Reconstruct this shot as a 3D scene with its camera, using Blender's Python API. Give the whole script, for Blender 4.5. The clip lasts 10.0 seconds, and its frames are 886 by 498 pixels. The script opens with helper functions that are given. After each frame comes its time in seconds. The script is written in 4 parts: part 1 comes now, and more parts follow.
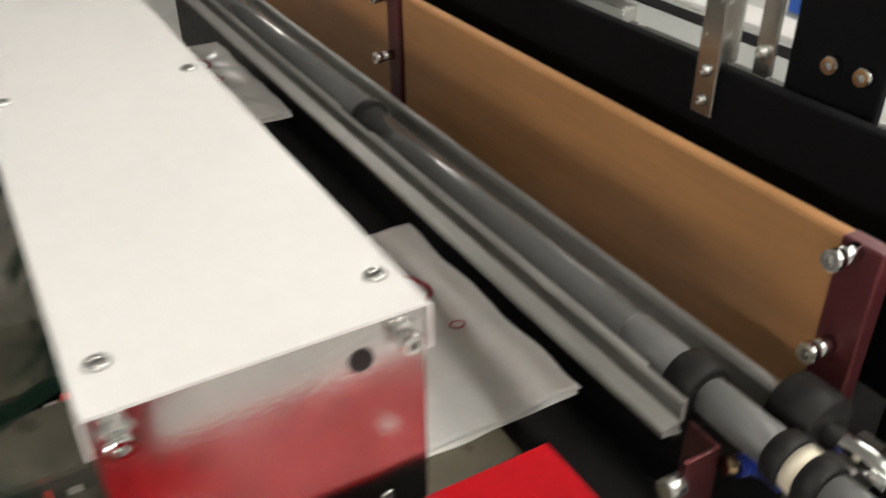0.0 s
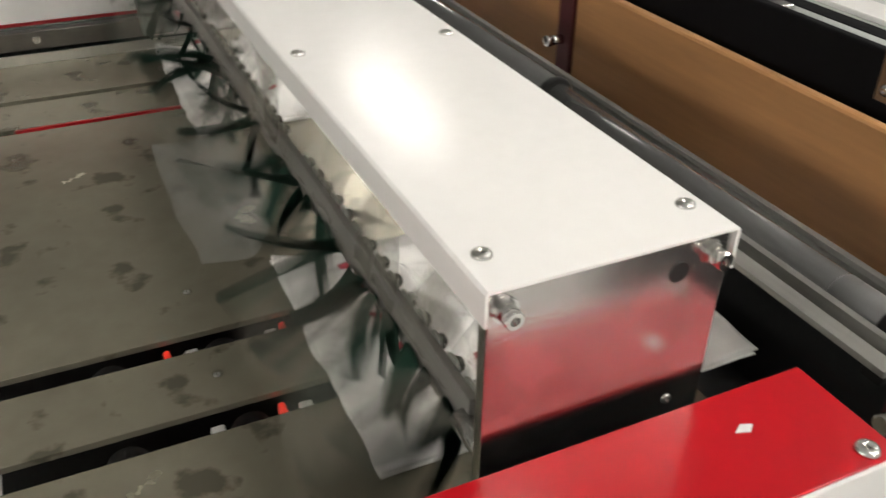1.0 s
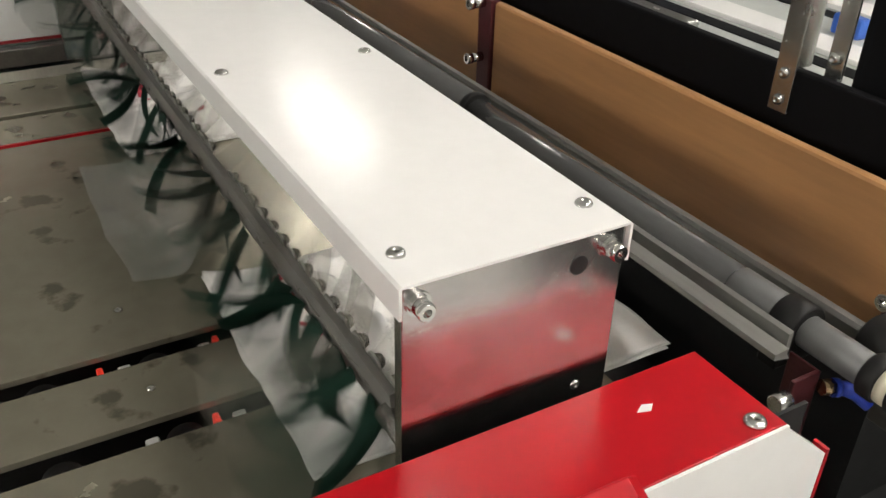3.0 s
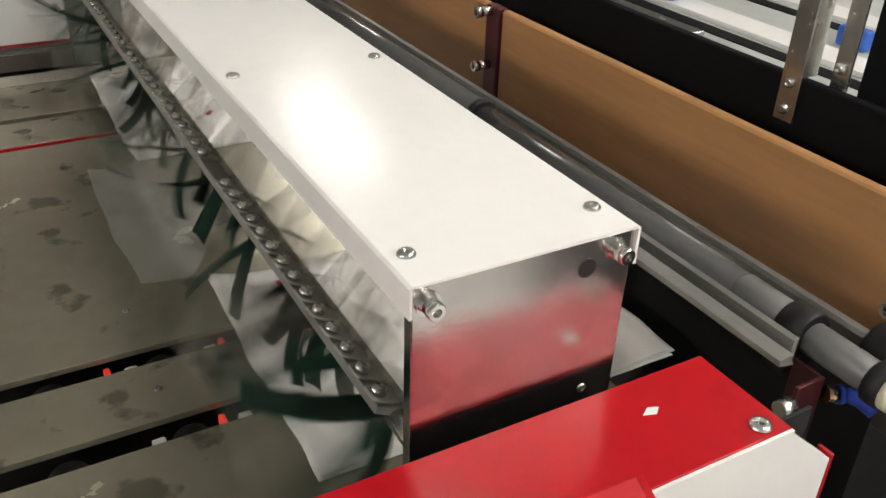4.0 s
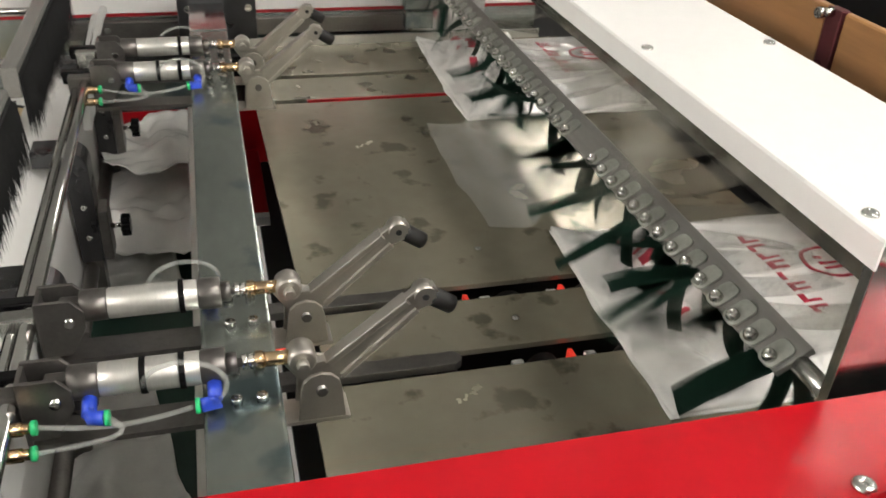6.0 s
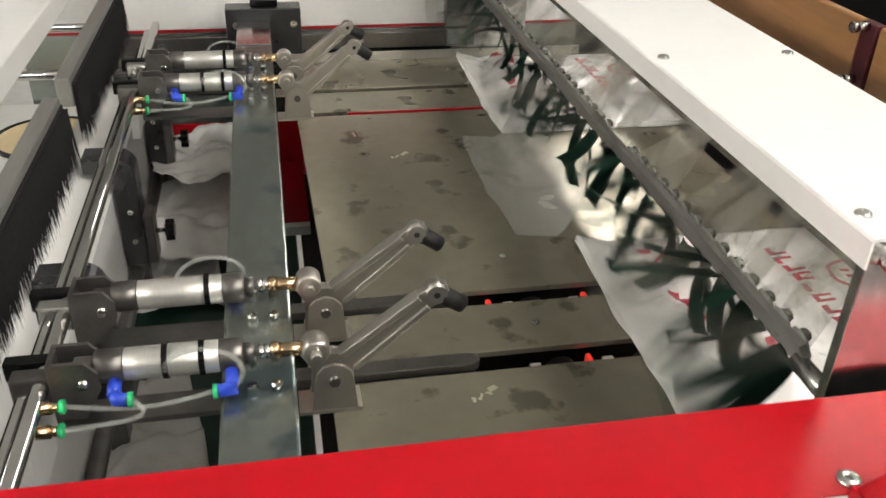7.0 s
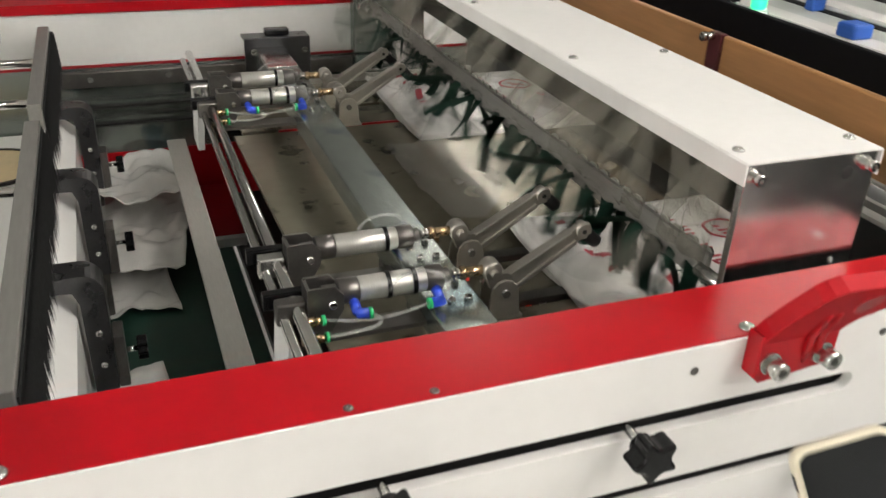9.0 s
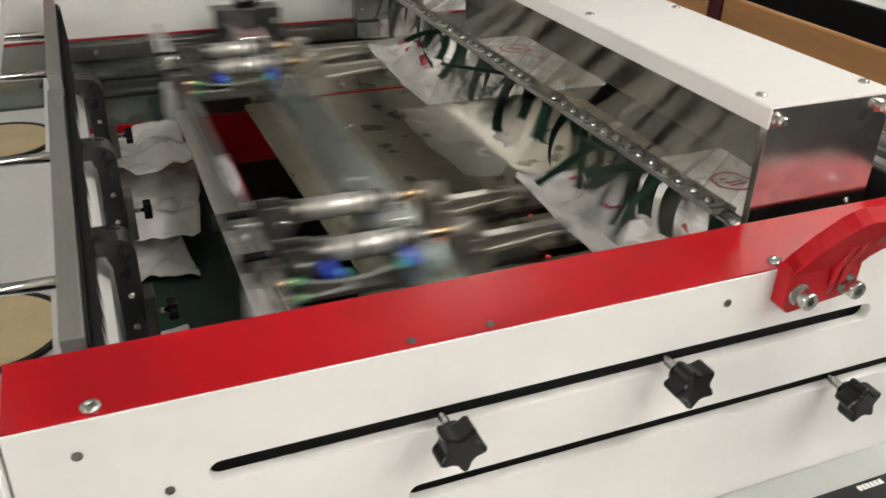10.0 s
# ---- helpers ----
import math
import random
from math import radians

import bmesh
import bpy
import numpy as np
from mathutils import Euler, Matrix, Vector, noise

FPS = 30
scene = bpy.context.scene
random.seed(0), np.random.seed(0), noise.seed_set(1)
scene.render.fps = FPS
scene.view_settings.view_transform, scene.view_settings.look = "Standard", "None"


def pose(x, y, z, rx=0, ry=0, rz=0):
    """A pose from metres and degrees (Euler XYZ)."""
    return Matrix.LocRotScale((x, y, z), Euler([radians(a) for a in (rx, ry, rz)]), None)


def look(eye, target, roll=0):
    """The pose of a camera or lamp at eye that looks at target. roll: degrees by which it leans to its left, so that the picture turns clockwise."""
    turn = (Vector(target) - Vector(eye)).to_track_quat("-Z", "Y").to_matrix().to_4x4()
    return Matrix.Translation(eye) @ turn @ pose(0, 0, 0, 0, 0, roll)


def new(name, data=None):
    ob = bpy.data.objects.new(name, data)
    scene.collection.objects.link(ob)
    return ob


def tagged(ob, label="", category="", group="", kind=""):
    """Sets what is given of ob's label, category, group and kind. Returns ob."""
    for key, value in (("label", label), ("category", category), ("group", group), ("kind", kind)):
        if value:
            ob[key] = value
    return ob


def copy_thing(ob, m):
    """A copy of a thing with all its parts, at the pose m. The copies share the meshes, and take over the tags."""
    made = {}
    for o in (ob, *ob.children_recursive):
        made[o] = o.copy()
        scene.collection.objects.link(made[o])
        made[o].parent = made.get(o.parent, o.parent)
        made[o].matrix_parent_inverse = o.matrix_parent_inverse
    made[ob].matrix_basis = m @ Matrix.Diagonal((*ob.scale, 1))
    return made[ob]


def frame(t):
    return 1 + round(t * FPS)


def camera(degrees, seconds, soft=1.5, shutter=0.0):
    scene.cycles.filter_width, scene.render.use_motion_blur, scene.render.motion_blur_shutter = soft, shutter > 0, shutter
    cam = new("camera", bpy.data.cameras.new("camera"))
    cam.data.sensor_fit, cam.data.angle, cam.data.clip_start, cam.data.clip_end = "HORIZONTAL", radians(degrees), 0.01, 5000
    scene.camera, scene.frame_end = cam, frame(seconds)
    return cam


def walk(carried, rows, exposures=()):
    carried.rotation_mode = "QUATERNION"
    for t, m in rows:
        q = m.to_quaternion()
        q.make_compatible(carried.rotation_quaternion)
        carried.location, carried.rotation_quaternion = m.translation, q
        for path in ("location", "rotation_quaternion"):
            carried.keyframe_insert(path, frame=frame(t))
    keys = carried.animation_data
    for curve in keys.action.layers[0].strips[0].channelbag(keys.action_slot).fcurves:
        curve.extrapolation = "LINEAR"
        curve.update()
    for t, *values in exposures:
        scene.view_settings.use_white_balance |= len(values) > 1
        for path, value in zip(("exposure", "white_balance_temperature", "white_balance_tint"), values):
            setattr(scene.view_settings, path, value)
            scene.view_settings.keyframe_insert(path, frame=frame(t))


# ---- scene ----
cam = camera(53.9, 10.0, 1.5, 0.7)
EXPOSURES = [(0.0, 0.0), (2.5, 0.0), (4.5, 0.08), (5.5, 0.48), (7.5, 0.45), (8.4, 0.25), (10.0, 0.08)]
PATH = [
    (0, (0.001, -0.318, 0.261), (0.826, 1.152, -0.815), -0.7),
    (0.5, (-0.117, -0.332, 0.274), (0.703, 1.124, -0.825), -0.2),
    (1, (-0.185, -0.332, 0.269), (0.539, 1.19, -0.807), 0.9),
    (1.5, (-0.183, -0.344, 0.27), (0.474, 1.207, -0.808), 0.8),
    (2, (-0.181, -0.353, 0.271), (0.527, 1.17, -0.815), 0.6),
    (2.5, (-0.185, -0.366, 0.28), (0.651, 1.112, -0.776), 1.0),
    (4, (-0.198, -0.378, 0.278), (0.662, 1.113, -0.739), 2.1),
    (4.5, (-0.221, -0.384, 0.277), (0.605, 1.118, -0.754), 2.1),
    (5, (-0.309, -0.393, 0.268), (0.439, 1.124, -0.799), 2.5),
    (5.5, (-0.383, -0.395, 0.276), (0.141, 1.192, -0.822), 2.0),
    (6, (-0.423, -0.404, 0.285), (0.05, 1.233, -0.761), 3.1),
    (7.5, (-0.38, -0.507, 0.283), (-0.058, 1.19, -0.727), 1.3),
    (8, (-0.395, -0.584, 0.303), (-0.006, 1.102, -0.701), 1.1),
    (8.5, (-0.503, -0.598, 0.31), (0.046, 1.073, -0.641), 2.1),
    (9, (-0.569, -0.634, 0.309), (0.085, 1.014, -0.616), 2.4),
    (9.5, (-0.608, -0.659, 0.302), (0.084, 0.961, -0.645), 1.7),
    (10, (-0.644, -0.657, 0.298), (0.043, 0.951, -0.673), 1.7),
]
walk(cam, [(t, look(eye, target, roll)) for t, eye, target, roll in PATH], EXPOSURES)

# ---------------------------------------------------------------- light
world = bpy.data.worlds.new("hall_air")
scene.world = world
world.use_nodes = True
world.node_tree.nodes["Background"].inputs[0].default_value = (0.95, 0.97, 1.0, 1)
world.node_tree.nodes["Background"].inputs[1].default_value = 0.05

FLOOR, CEIL = -1.15, 2.45


# ---------------------------------------------------------------- materials
def mat(name, color, rough=0.5, metal=0.0, var=0.15, scale=20.0, bump=0.0, coat=0.0, stretch=(1, 1, 1), spot=None, emit=0.0, alpha=1.0):
    m = bpy.data.materials.new(name)
    m.use_nodes = True
    nt = m.node_tree
    b = nt.nodes["Principled BSDF"]
    b.inputs["Metallic"].default_value = metal
    b.inputs["Roughness"].default_value = rough
    b.inputs["Coat Weight"].default_value = coat
    b.inputs["Coat Roughness"].default_value = 0.08
    if alpha < 1:
        b.inputs["Alpha"].default_value = alpha
    tc = nt.nodes.new("ShaderNodeTexCoord")
    mp = nt.nodes.new("ShaderNodeMapping")
    mp.inputs["Scale"].default_value = stretch
    nt.links.new(tc.outputs["Object"], mp.inputs[0])
    n1 = nt.nodes.new("ShaderNodeTexNoise")
    n1.inputs["Scale"].default_value = scale
    n1.inputs["Detail"].default_value = 6
    nt.links.new(mp.outputs[0], n1.inputs["Vector"])
    n2 = nt.nodes.new("ShaderNodeTexNoise")
    n2.inputs["Scale"].default_value = scale * 7
    n2.inputs["Detail"].default_value = 3
    nt.links.new(mp.outputs[0], n2.inputs["Vector"])
    mixn = nt.nodes.new("ShaderNodeMix")
    mixn.inputs[0].default_value = 0.35
    nt.links.new(n1.outputs["Fac"], mixn.inputs[2])
    nt.links.new(n2.outputs["Fac"], mixn.inputs[3])
    ramp = nt.nodes.new("ShaderNodeValToRGB")
    lo = [max(0, c * (1 - var)) for c in color]
    hi = [min(1, c * (1 + var)) for c in color]
    ramp.color_ramp.elements[0].position, ramp.color_ramp.elements[1].position = 0.3, 0.7
    ramp.color_ramp.elements[0].color, ramp.color_ramp.elements[1].color = (*lo, 1), (*hi, 1)
    nt.links.new(mixn.outputs[0], ramp.inputs[0])
    out = ramp.outputs[0]
    if spot:
        scol, sscale, cut = spot
        n3 = nt.nodes.new("ShaderNodeTexNoise")
        n3.inputs["Scale"].default_value = sscale
        n3.inputs["Detail"].default_value = 5
        nt.links.new(tc.outputs["Object"], n3.inputs["Vector"])
        r3 = nt.nodes.new("ShaderNodeValToRGB")
        r3.color_ramp.elements[0].position, r3.color_ramp.elements[1].position = cut, cut + 0.06
        nt.links.new(n3.outputs["Fac"], r3.inputs[0])
        mx = nt.nodes.new("ShaderNodeMix")
        mx.data_type = "RGBA"
        nt.links.new(r3.outputs[0], mx.inputs[0])
        nt.links.new(out, mx.inputs[6])
        mx.inputs[7].default_value = (*scol, 1)
        out = mx.outputs[2]
    nt.links.new(out, b.inputs["Base Color"])
    rr = nt.nodes.new("ShaderNodeMapRange")
    rr.inputs["To Min"].default_value, rr.inputs["To Max"].default_value = max(0.02, rough * 0.8), min(1, rough * 1.25)
    nt.links.new(n1.outputs["Fac"], rr.inputs[0])
    nt.links.new(rr.outputs[0], b.inputs["Roughness"])
    if bump:
        bp = nt.nodes.new("ShaderNodeBump")
        bp.inputs["Strength"].default_value = bump
        bp.inputs["Distance"].default_value = 0.002
        nt.links.new(mixn.outputs[0], bp.inputs["Height"])
        nt.links.new(bp.outputs[0], b.inputs["Normal"])
    if emit:
        b.inputs["Emission Color"].default_value = (*color, 1)
        b.inputs["Emission Strength"].default_value = emit
    return m


M = {
    "white": mat("white_paint", (0.82, 0.81, 0.79), 0.15, 0, 0.03, 9, 0.03, 0.0),
    "whitesheet": mat("white_panel", (0.72, 0.72, 0.70), 0.4, 0, 0.05, 9, 0.04),
    "red": mat("red_paint", (0.40, 0.004, 0.010), 0.3, 0, 0.08, 14, 0.02, 0.05),
    "redarm": mat("red_bracket_paint", (0.40, 0.004, 0.010), 0.5, 0, 0.1, 20, 0.05),
    "darkred": mat("dark_red_trim_and_shade", (0.3, 0.006, 0.012), 0.3, 0, 0.1, 14, 0.03),
    "table": mat("table_steel", (0.37, 0.343, 0.262), 0.25, 0.6, 0.14, 5, 0.02, 0, (1, 1, 1), ((0.20, 0.183, 0.138), 17, 0.585)),
    "plate": mat("polished_plate", (0.56, 0.55, 0.54), 0.18, 1.0, 0.14, 26, 0.08, 0, (1, 1, 1.6), ((0.66, 0.65, 0.64), 24, 0.56)),
    "steel": mat("zinc_steel", (0.6, 0.6, 0.57), 0.25, 0.95, 0.15, 40, 0.05),
    "beam": mat("beam_steel", (0.30, 0.33, 0.305), 0.24, 0.85, 0.16, 14, 0.06, 0, (1, 0.4, 1), ((0.14, 0.19, 0.2), 7, 0.6)),
    "darksteel": mat("dark_steel", (0.17, 0.16, 0.15), 0.34, 0.85, 0.2, 30, 0.08),
    "casting": mat("nickel_casting", (0.50, 0.475, 0.43), 0.36, 0.9, 0.08, 60, 0.02),
    "chrome": mat("chrome", (0.75, 0.74, 0.72), 0.1, 1, 0.04, 30),
    "alu": mat("aluminium", (0.62, 0.61, 0.57), 0.35, 0.7, 0.08, 40, 0.05, 0, (8, 1, 1)),
    "brass": mat("brass", (0.58, 0.42, 0.25), 0.25, 1, 0.12, 50),
    "black": mat("black_plastic", (0.005, 0.005, 0.0055), 0.24, 0, 0.3, 60, 0.05),
    "rubber": mat("black_rubber", (0.012, 0.0115, 0.011), 0.5, 0, 0.3, 70, 0.1),
    "cloth": mat("black_guard", (0.006, 0.006, 0.007), 0.75, 0, 0.3, 60, 0.1),
    "blue": mat("blue_plastic", (0.02, 0.06, 0.5), 0.3, 0, 0.1, 60),
    "greenring": mat("green_plastic", (0.02, 0.45, 0.16), 0.35, 0, 0.1, 60),
    "hose": mat("clear_hose", (0.62, 0.64, 0.6), 0.1, 0, 0.05, 40, 0, 0.3, (1, 1, 1), None, 0, 0.22),
    "pvc": mat("grey_tube", (0.12, 0.12, 0.118), 0.18, 0.2, 0.15, 25, 0.05, 0.4, (1, 0.15, 1)),
    "paletube": mat("pale_grey_tube", (0.15, 0.15, 0.148), 0.38, 0.1, 0.1, 25, 0.03, 0, (1, 0.15, 1)),
    "midrail": mat("dull_rail", (0.20, 0.195, 0.185), 0.45, 0.4, 0.15, 30, 0.1, 0, (1, 0.1, 1)),
    "greyrail": mat("grey_rail", (0.29, 0.282, 0.265), 0.4, 0.5, 0.15, 30, 0.1, 0, (1, 0.1, 1)),
    "board": mat("brown_board", (0.40, 0.20, 0.08), 0.45, 0, 0.18, 6, 0.08, 0, (1, 0.25, 3)),
    "bag": mat("white_plastic_film", (0.85, 0.84, 0.81), 0.2, 0, 0.05, 30, 0.1),
    "tab": mat("zinc_tab", (0.42, 0.43, 0.39), 0.42, 0.6, 0.2, 30, 0.08),
    "flap": mat("green_rubber", (0.004, 0.028, 0.016), 0.65, 0, 0.25, 20, 0.1),
    "belt": mat("green_belt", (0.012, 0.05, 0.034), 0.5, 0, 0.2, 18, 0.05),
    "print": mat("red_print", (0.5, 0.03, 0.06), 0.4, 0, 0.15, 60),
    "beige": mat("beige_disc", (0.62, 0.5, 0.30), 0.55, 0, 0.1, 12, 0.05),
    "brush": mat("black_bristle", (0.004, 0.004, 0.004), 0.9, 0, 0.4, 120, 0.3),
    "case": mat("cream_case", (0.74, 0.68, 0.53), 0.45, 0, 0.04, 30),
    "glassblack": mat("dark_screen", (0.006, 0.007, 0.008), 0.08, 0, 0.5, 30, 0, 0.0),
    "floor": mat("hall_floor", (0.58, 0.57, 0.55), 0.4, 0, 0.2, 3, 0.05),
    "hall": mat("hall_wall", (0.42, 0.42, 0.41), 0.8, 0, 0.1, 2, 0.05),
    "dark": mat("dark_parts_and_shade", (0.012, 0.012, 0.012), 0.6, 0, 0.4, 20, 0.1),
    "maroon": mat("maroon_bracket", (0.10, 0.022, 0.026), 0.3, 0.3, 0.2, 30, 0.05),
    "led": mat("glowing_red", (0.9, 0.05, 0.03), 0.4, 0, 0.02, 30, 0, 0, (1, 1, 1), None, 0.25),
    "greenglow": mat("green_signal", (0.03, 0.9, 0.35), 0.3, 0, 0.02, 30, 0, 0, (1, 1, 1), None, 1.2),
    "lamp": mat("lamp_diffuser", (1.0, 0.96, 0.90), 0.5, 0, 0.0, 5, 0, 0, (1, 1, 1), None, 38.5),
    "gunmetal": mat("gunmetal_plate", (0.075, 0.075, 0.078), 0.28, 0.8, 0.15, 30, 0.03),
    "tabletop": mat("grey_tabletop_and_shaded_top", (0.42, 0.44, 0.42), 0.4, 0, 0.12, 4, 0.05),
    "blueglow": mat("blue_cover", (0.03, 0.12, 0.5), 0.4, 0, 0.1, 20),
}

M["cloth"].node_tree.nodes["Principled BSDF"].inputs["Specular IOR Level"].default_value = 0.12
M["rubber"].node_tree.nodes["Principled BSDF"].inputs["Specular IOR Level"].default_value = 0.25
M["black"].node_tree.nodes["Principled BSDF"].inputs["Specular IOR Level"].default_value = 0.3
M["flap"].node_tree.nodes["Principled BSDF"].inputs["Specular IOR Level"].default_value = 0.25
M["redarm"].node_tree.nodes["Principled BSDF"].inputs["Specular IOR Level"].default_value = 0.2
M["white"].node_tree.nodes["Principled BSDF"].inputs["Specular IOR Level"].default_value = 0.05
M["red"].node_tree.nodes["Principled BSDF"].inputs["Specular IOR Level"].default_value = 0.32
M["film"] = mat("clear_film", (0.44, 0.42, 0.35), 0.16, 0, 0.08, 30, 0.15, 0.3, (1, 1, 1), None, 0, 0.36)
M["thinfilm"] = mat("thin_clear_film", (0.75, 0.75, 0.72), 0.12, 0, 0.05, 30, 0.15, 0.4, (1, 1, 1), None, 0, 0.17)


# ---------------------------------------------------------------- mesh helpers
def V(*a):
    return Vector(a)


def add_box(bm, x0, x1, y0, y1, z0, z1, bev=0.0, m=None):
    vs = [bm.verts.new((x, y, z)) for x in (x0, x1) for y in (y0, y1) for z in (z0, z1)]
    fs = [bm.faces.new([vs[i] for i in q]) for q in ((0, 1, 3, 2), (4, 6, 7, 5), (0, 4, 5, 1), (2, 3, 7, 6), (0, 2, 6, 4), (1, 5, 7, 3))]
    if bev:
        es = list({e for f in fs for e in f.edges})
        r = bmesh.ops.bevel(bm, geom=es, offset=bev, segments=2, affect="EDGES", profile=0.5)
        vs = list({v for v in r["verts"]} | {v for v in vs if v.is_valid})
    if m is not None:
        bmesh.ops.transform(bm, matrix=m, verts=[v for v in vs if v.is_valid])
    return bm


def add_cyl(bm, p0, p1, r, seg=16, r1=None, bev=0.0):
    p0, p1 = Vector(p0), Vector(p1)
    r1 = r if r1 is None else r1
    d = p1 - p0
    q = d.to_track_quat("Z", "Y")
    L = d.length
    prof = [(0, r), (L, r1)] if not bev else [(0, r - bev), (bev, r), (L - bev, r1), (L, r1 - bev)]
    rings = []
    for z, rad in prof:
        rings.append([bm.verts.new(p0 + q @ V(rad * math.cos(2 * math.pi * i / seg), rad * math.sin(2 * math.pi * i / seg), z)) for i in range(seg)])
    for a, b in zip(rings, rings[1:]):
        for i in range(seg):
            f = bm.faces.new((a[i], a[(i + 1) % seg], b[(i + 1) % seg], b[i]))
            f.smooth = True
    bm.faces.new(list(reversed(rings[0])))
    bm.faces.new(rings[-1])
    return bm


def add_tube(bm, pts, r, seg=8):
    """A round tube along a line of points."""
    rings = []
    pts = [Vector(p) for p in pts]
    for i, p in enumerate(pts):
        d = (pts[min(i + 1, len(pts) - 1)] - pts[max(i - 1, 0)]).normalized()
        q = d.to_track_quat("Z", "Y")
        rings.append([bm.verts.new(p + q @ V(r * math.cos(2 * math.pi * k / seg), r * math.sin(2 * math.pi * k / seg), 0)) for k in range(seg)])
    for a, b in zip(rings, rings[1:]):
        best = min(range(seg), key=lambda s: (a[0].co - b[s].co).length)
        for i in range(seg):
            f = bm.faces.new((a[i], a[(i + 1) % seg], b[(i + 1 + best) % seg], b[(i + best) % seg]))
            f.smooth = True
    bm.faces.new(list(reversed(rings[0])))
    bm.faces.new(rings[-1])
    return bm


def add_prism(bm, outline, axis, a, b, bev=0.0):
    """An outline (u, v) drawn out along axis from a to b. axis y: u = x, v = z; axis z: u = x, v = y; axis x: u = y, v = z."""
    def P(u, v, w):
        return {"y": (u, w, v), "z": (u, v, w), "x": (w, u, v)}[axis]
    n = len(outline)
    A = [bm.verts.new(P(u, v, a)) for u, v in outline]
    B = [bm.verts.new(P(u, v, b)) for u, v in outline]
    fs = [bm.faces.new(A), bm.faces.new(list(reversed(B)))]
    for i in range(n):
        fs.append(bm.faces.new((A[i], B[i], B[(i + 1) % n], A[(i + 1) % n])))
    bmesh.ops.recalc_face_normals(bm, faces=fs)
    if bev:
        bmesh.ops.bevel(bm, geom=[e for f in fs[:2] for e in f.edges], offset=bev, segments=2, affect="EDGES", profile=0.5)
    return bm


def add_ring(bm, c, ax, r0, r1, h, seg=20):
    """A washer of inner and outer radius round the axis ax from c."""
    q = Vector(ax).to_track_quat("Z", "Y")
    c = Vector(c)
    L = []
    for rad, z in ((r0, 0), (r1, 0), (r1, h), (r0, h)):
        L.append([bm.verts.new(c + q @ V(rad * math.cos(2 * math.pi * i / seg), rad * math.sin(2 * math.pi * i / seg), z)) for i in range(seg)])
    for k in range(4):
        a, b = L[k], L[(k + 1) % 4]
        for i in range(seg):
            bm.faces.new((a[i], a[(i + 1) % seg], b[(i + 1) % seg], b[i]))
    return bm


def rounded(x0, x1, y0, y1, r, n=5):
    pts = []
    for cx, cy, s in ((x1 - r, y1 - r, 0), (x0 + r, y1 - r, 90), (x0 + r, y0 + r, 180), (x1 - r, y0 + r, 270)):
        for i in range(n + 1):
            t = radians(s + 90 * i / n)
            pts.append((cx + r * math.cos(t), cy + r * math.sin(t)))
    return pts


def thing(name, x, y, z, label, category, group="", kind=""):
    ob = new(name)
    ob.location = (x, y, z)
    ob.empty_display_size = 0.02
    return tagged(ob, label, category, group, kind)


def place_of(ob):
    p = Vector((0, 0, 0))
    while ob:
        p += ob.location
        ob = ob.parent
    return p


def part(name, bm, material, parent=None, label="", at=None):
    """Links a mesh built in world places as one object under parent. at: its own origin, for a part that turns."""
    me = bpy.data.meshes.new(name)
    bmesh.ops.recalc_face_normals(bm, faces=bm.faces[:])
    base = place_of(parent) if parent else V(0, 0, 0)
    org = Vector(at) if at else base
    bmesh.ops.translate(bm, verts=bm.verts[:], vec=-org)
    bm.to_mesh(me)
    bm.free()
    me.materials.append(M[material] if isinstance(material, str) else material)
    ob = new(name, me)
    if parent:
        ob.parent = parent
    ob.location = org - base
    if label:
        ob["label"] = label
    return ob


def solo(name, bm, material, label, category, group="", kind="", base=None):
    """A thing that is one mesh, with its origin at its base."""
    lo = [min(v.co[i] for v in bm.verts) for i in range(3)]
    hi = [max(v.co[i] for v in bm.verts) for i in range(3)]
    at = base or ((lo[0] + hi[0]) / 2, (lo[1] + hi[1]) / 2, lo[2])
    ob = part(name, bm, material, None, "", at)
    return tagged(ob, label, category, group, kind)


def BM():
    return bmesh.new()


def socket_bolt(bm, c, ax, r, h):
    """A socket-head cap bolt standing on c along ax, with a hexagon recess."""
    c, ax = Vector(c), Vector(ax).normalized()
    q = ax.to_track_quat("Z", "Y")
    seg = 18
    prof = [(r, 0), (r, h - r * 0.12), (r * 0.9, h), (r * 0.5, h), (r * 0.46, h * 0.45)]
    rings = [[bm.verts.new(c + q @ V(rad * math.cos(2 * math.pi * i / seg), rad * math.sin(2 * math.pi * i / seg), z)) for i in range(seg)] for rad, z in prof]
    for k, (a, b) in enumerate(zip(rings, rings[1:])):
        for i in range(seg):
            f = bm.faces.new((a[i], a[(i + 1) % seg], b[(i + 1) % seg], b[i]))
            f.smooth = k == 0
    bm.faces.new(rings[-1])
    bm.faces.new(list(reversed(rings[0])))


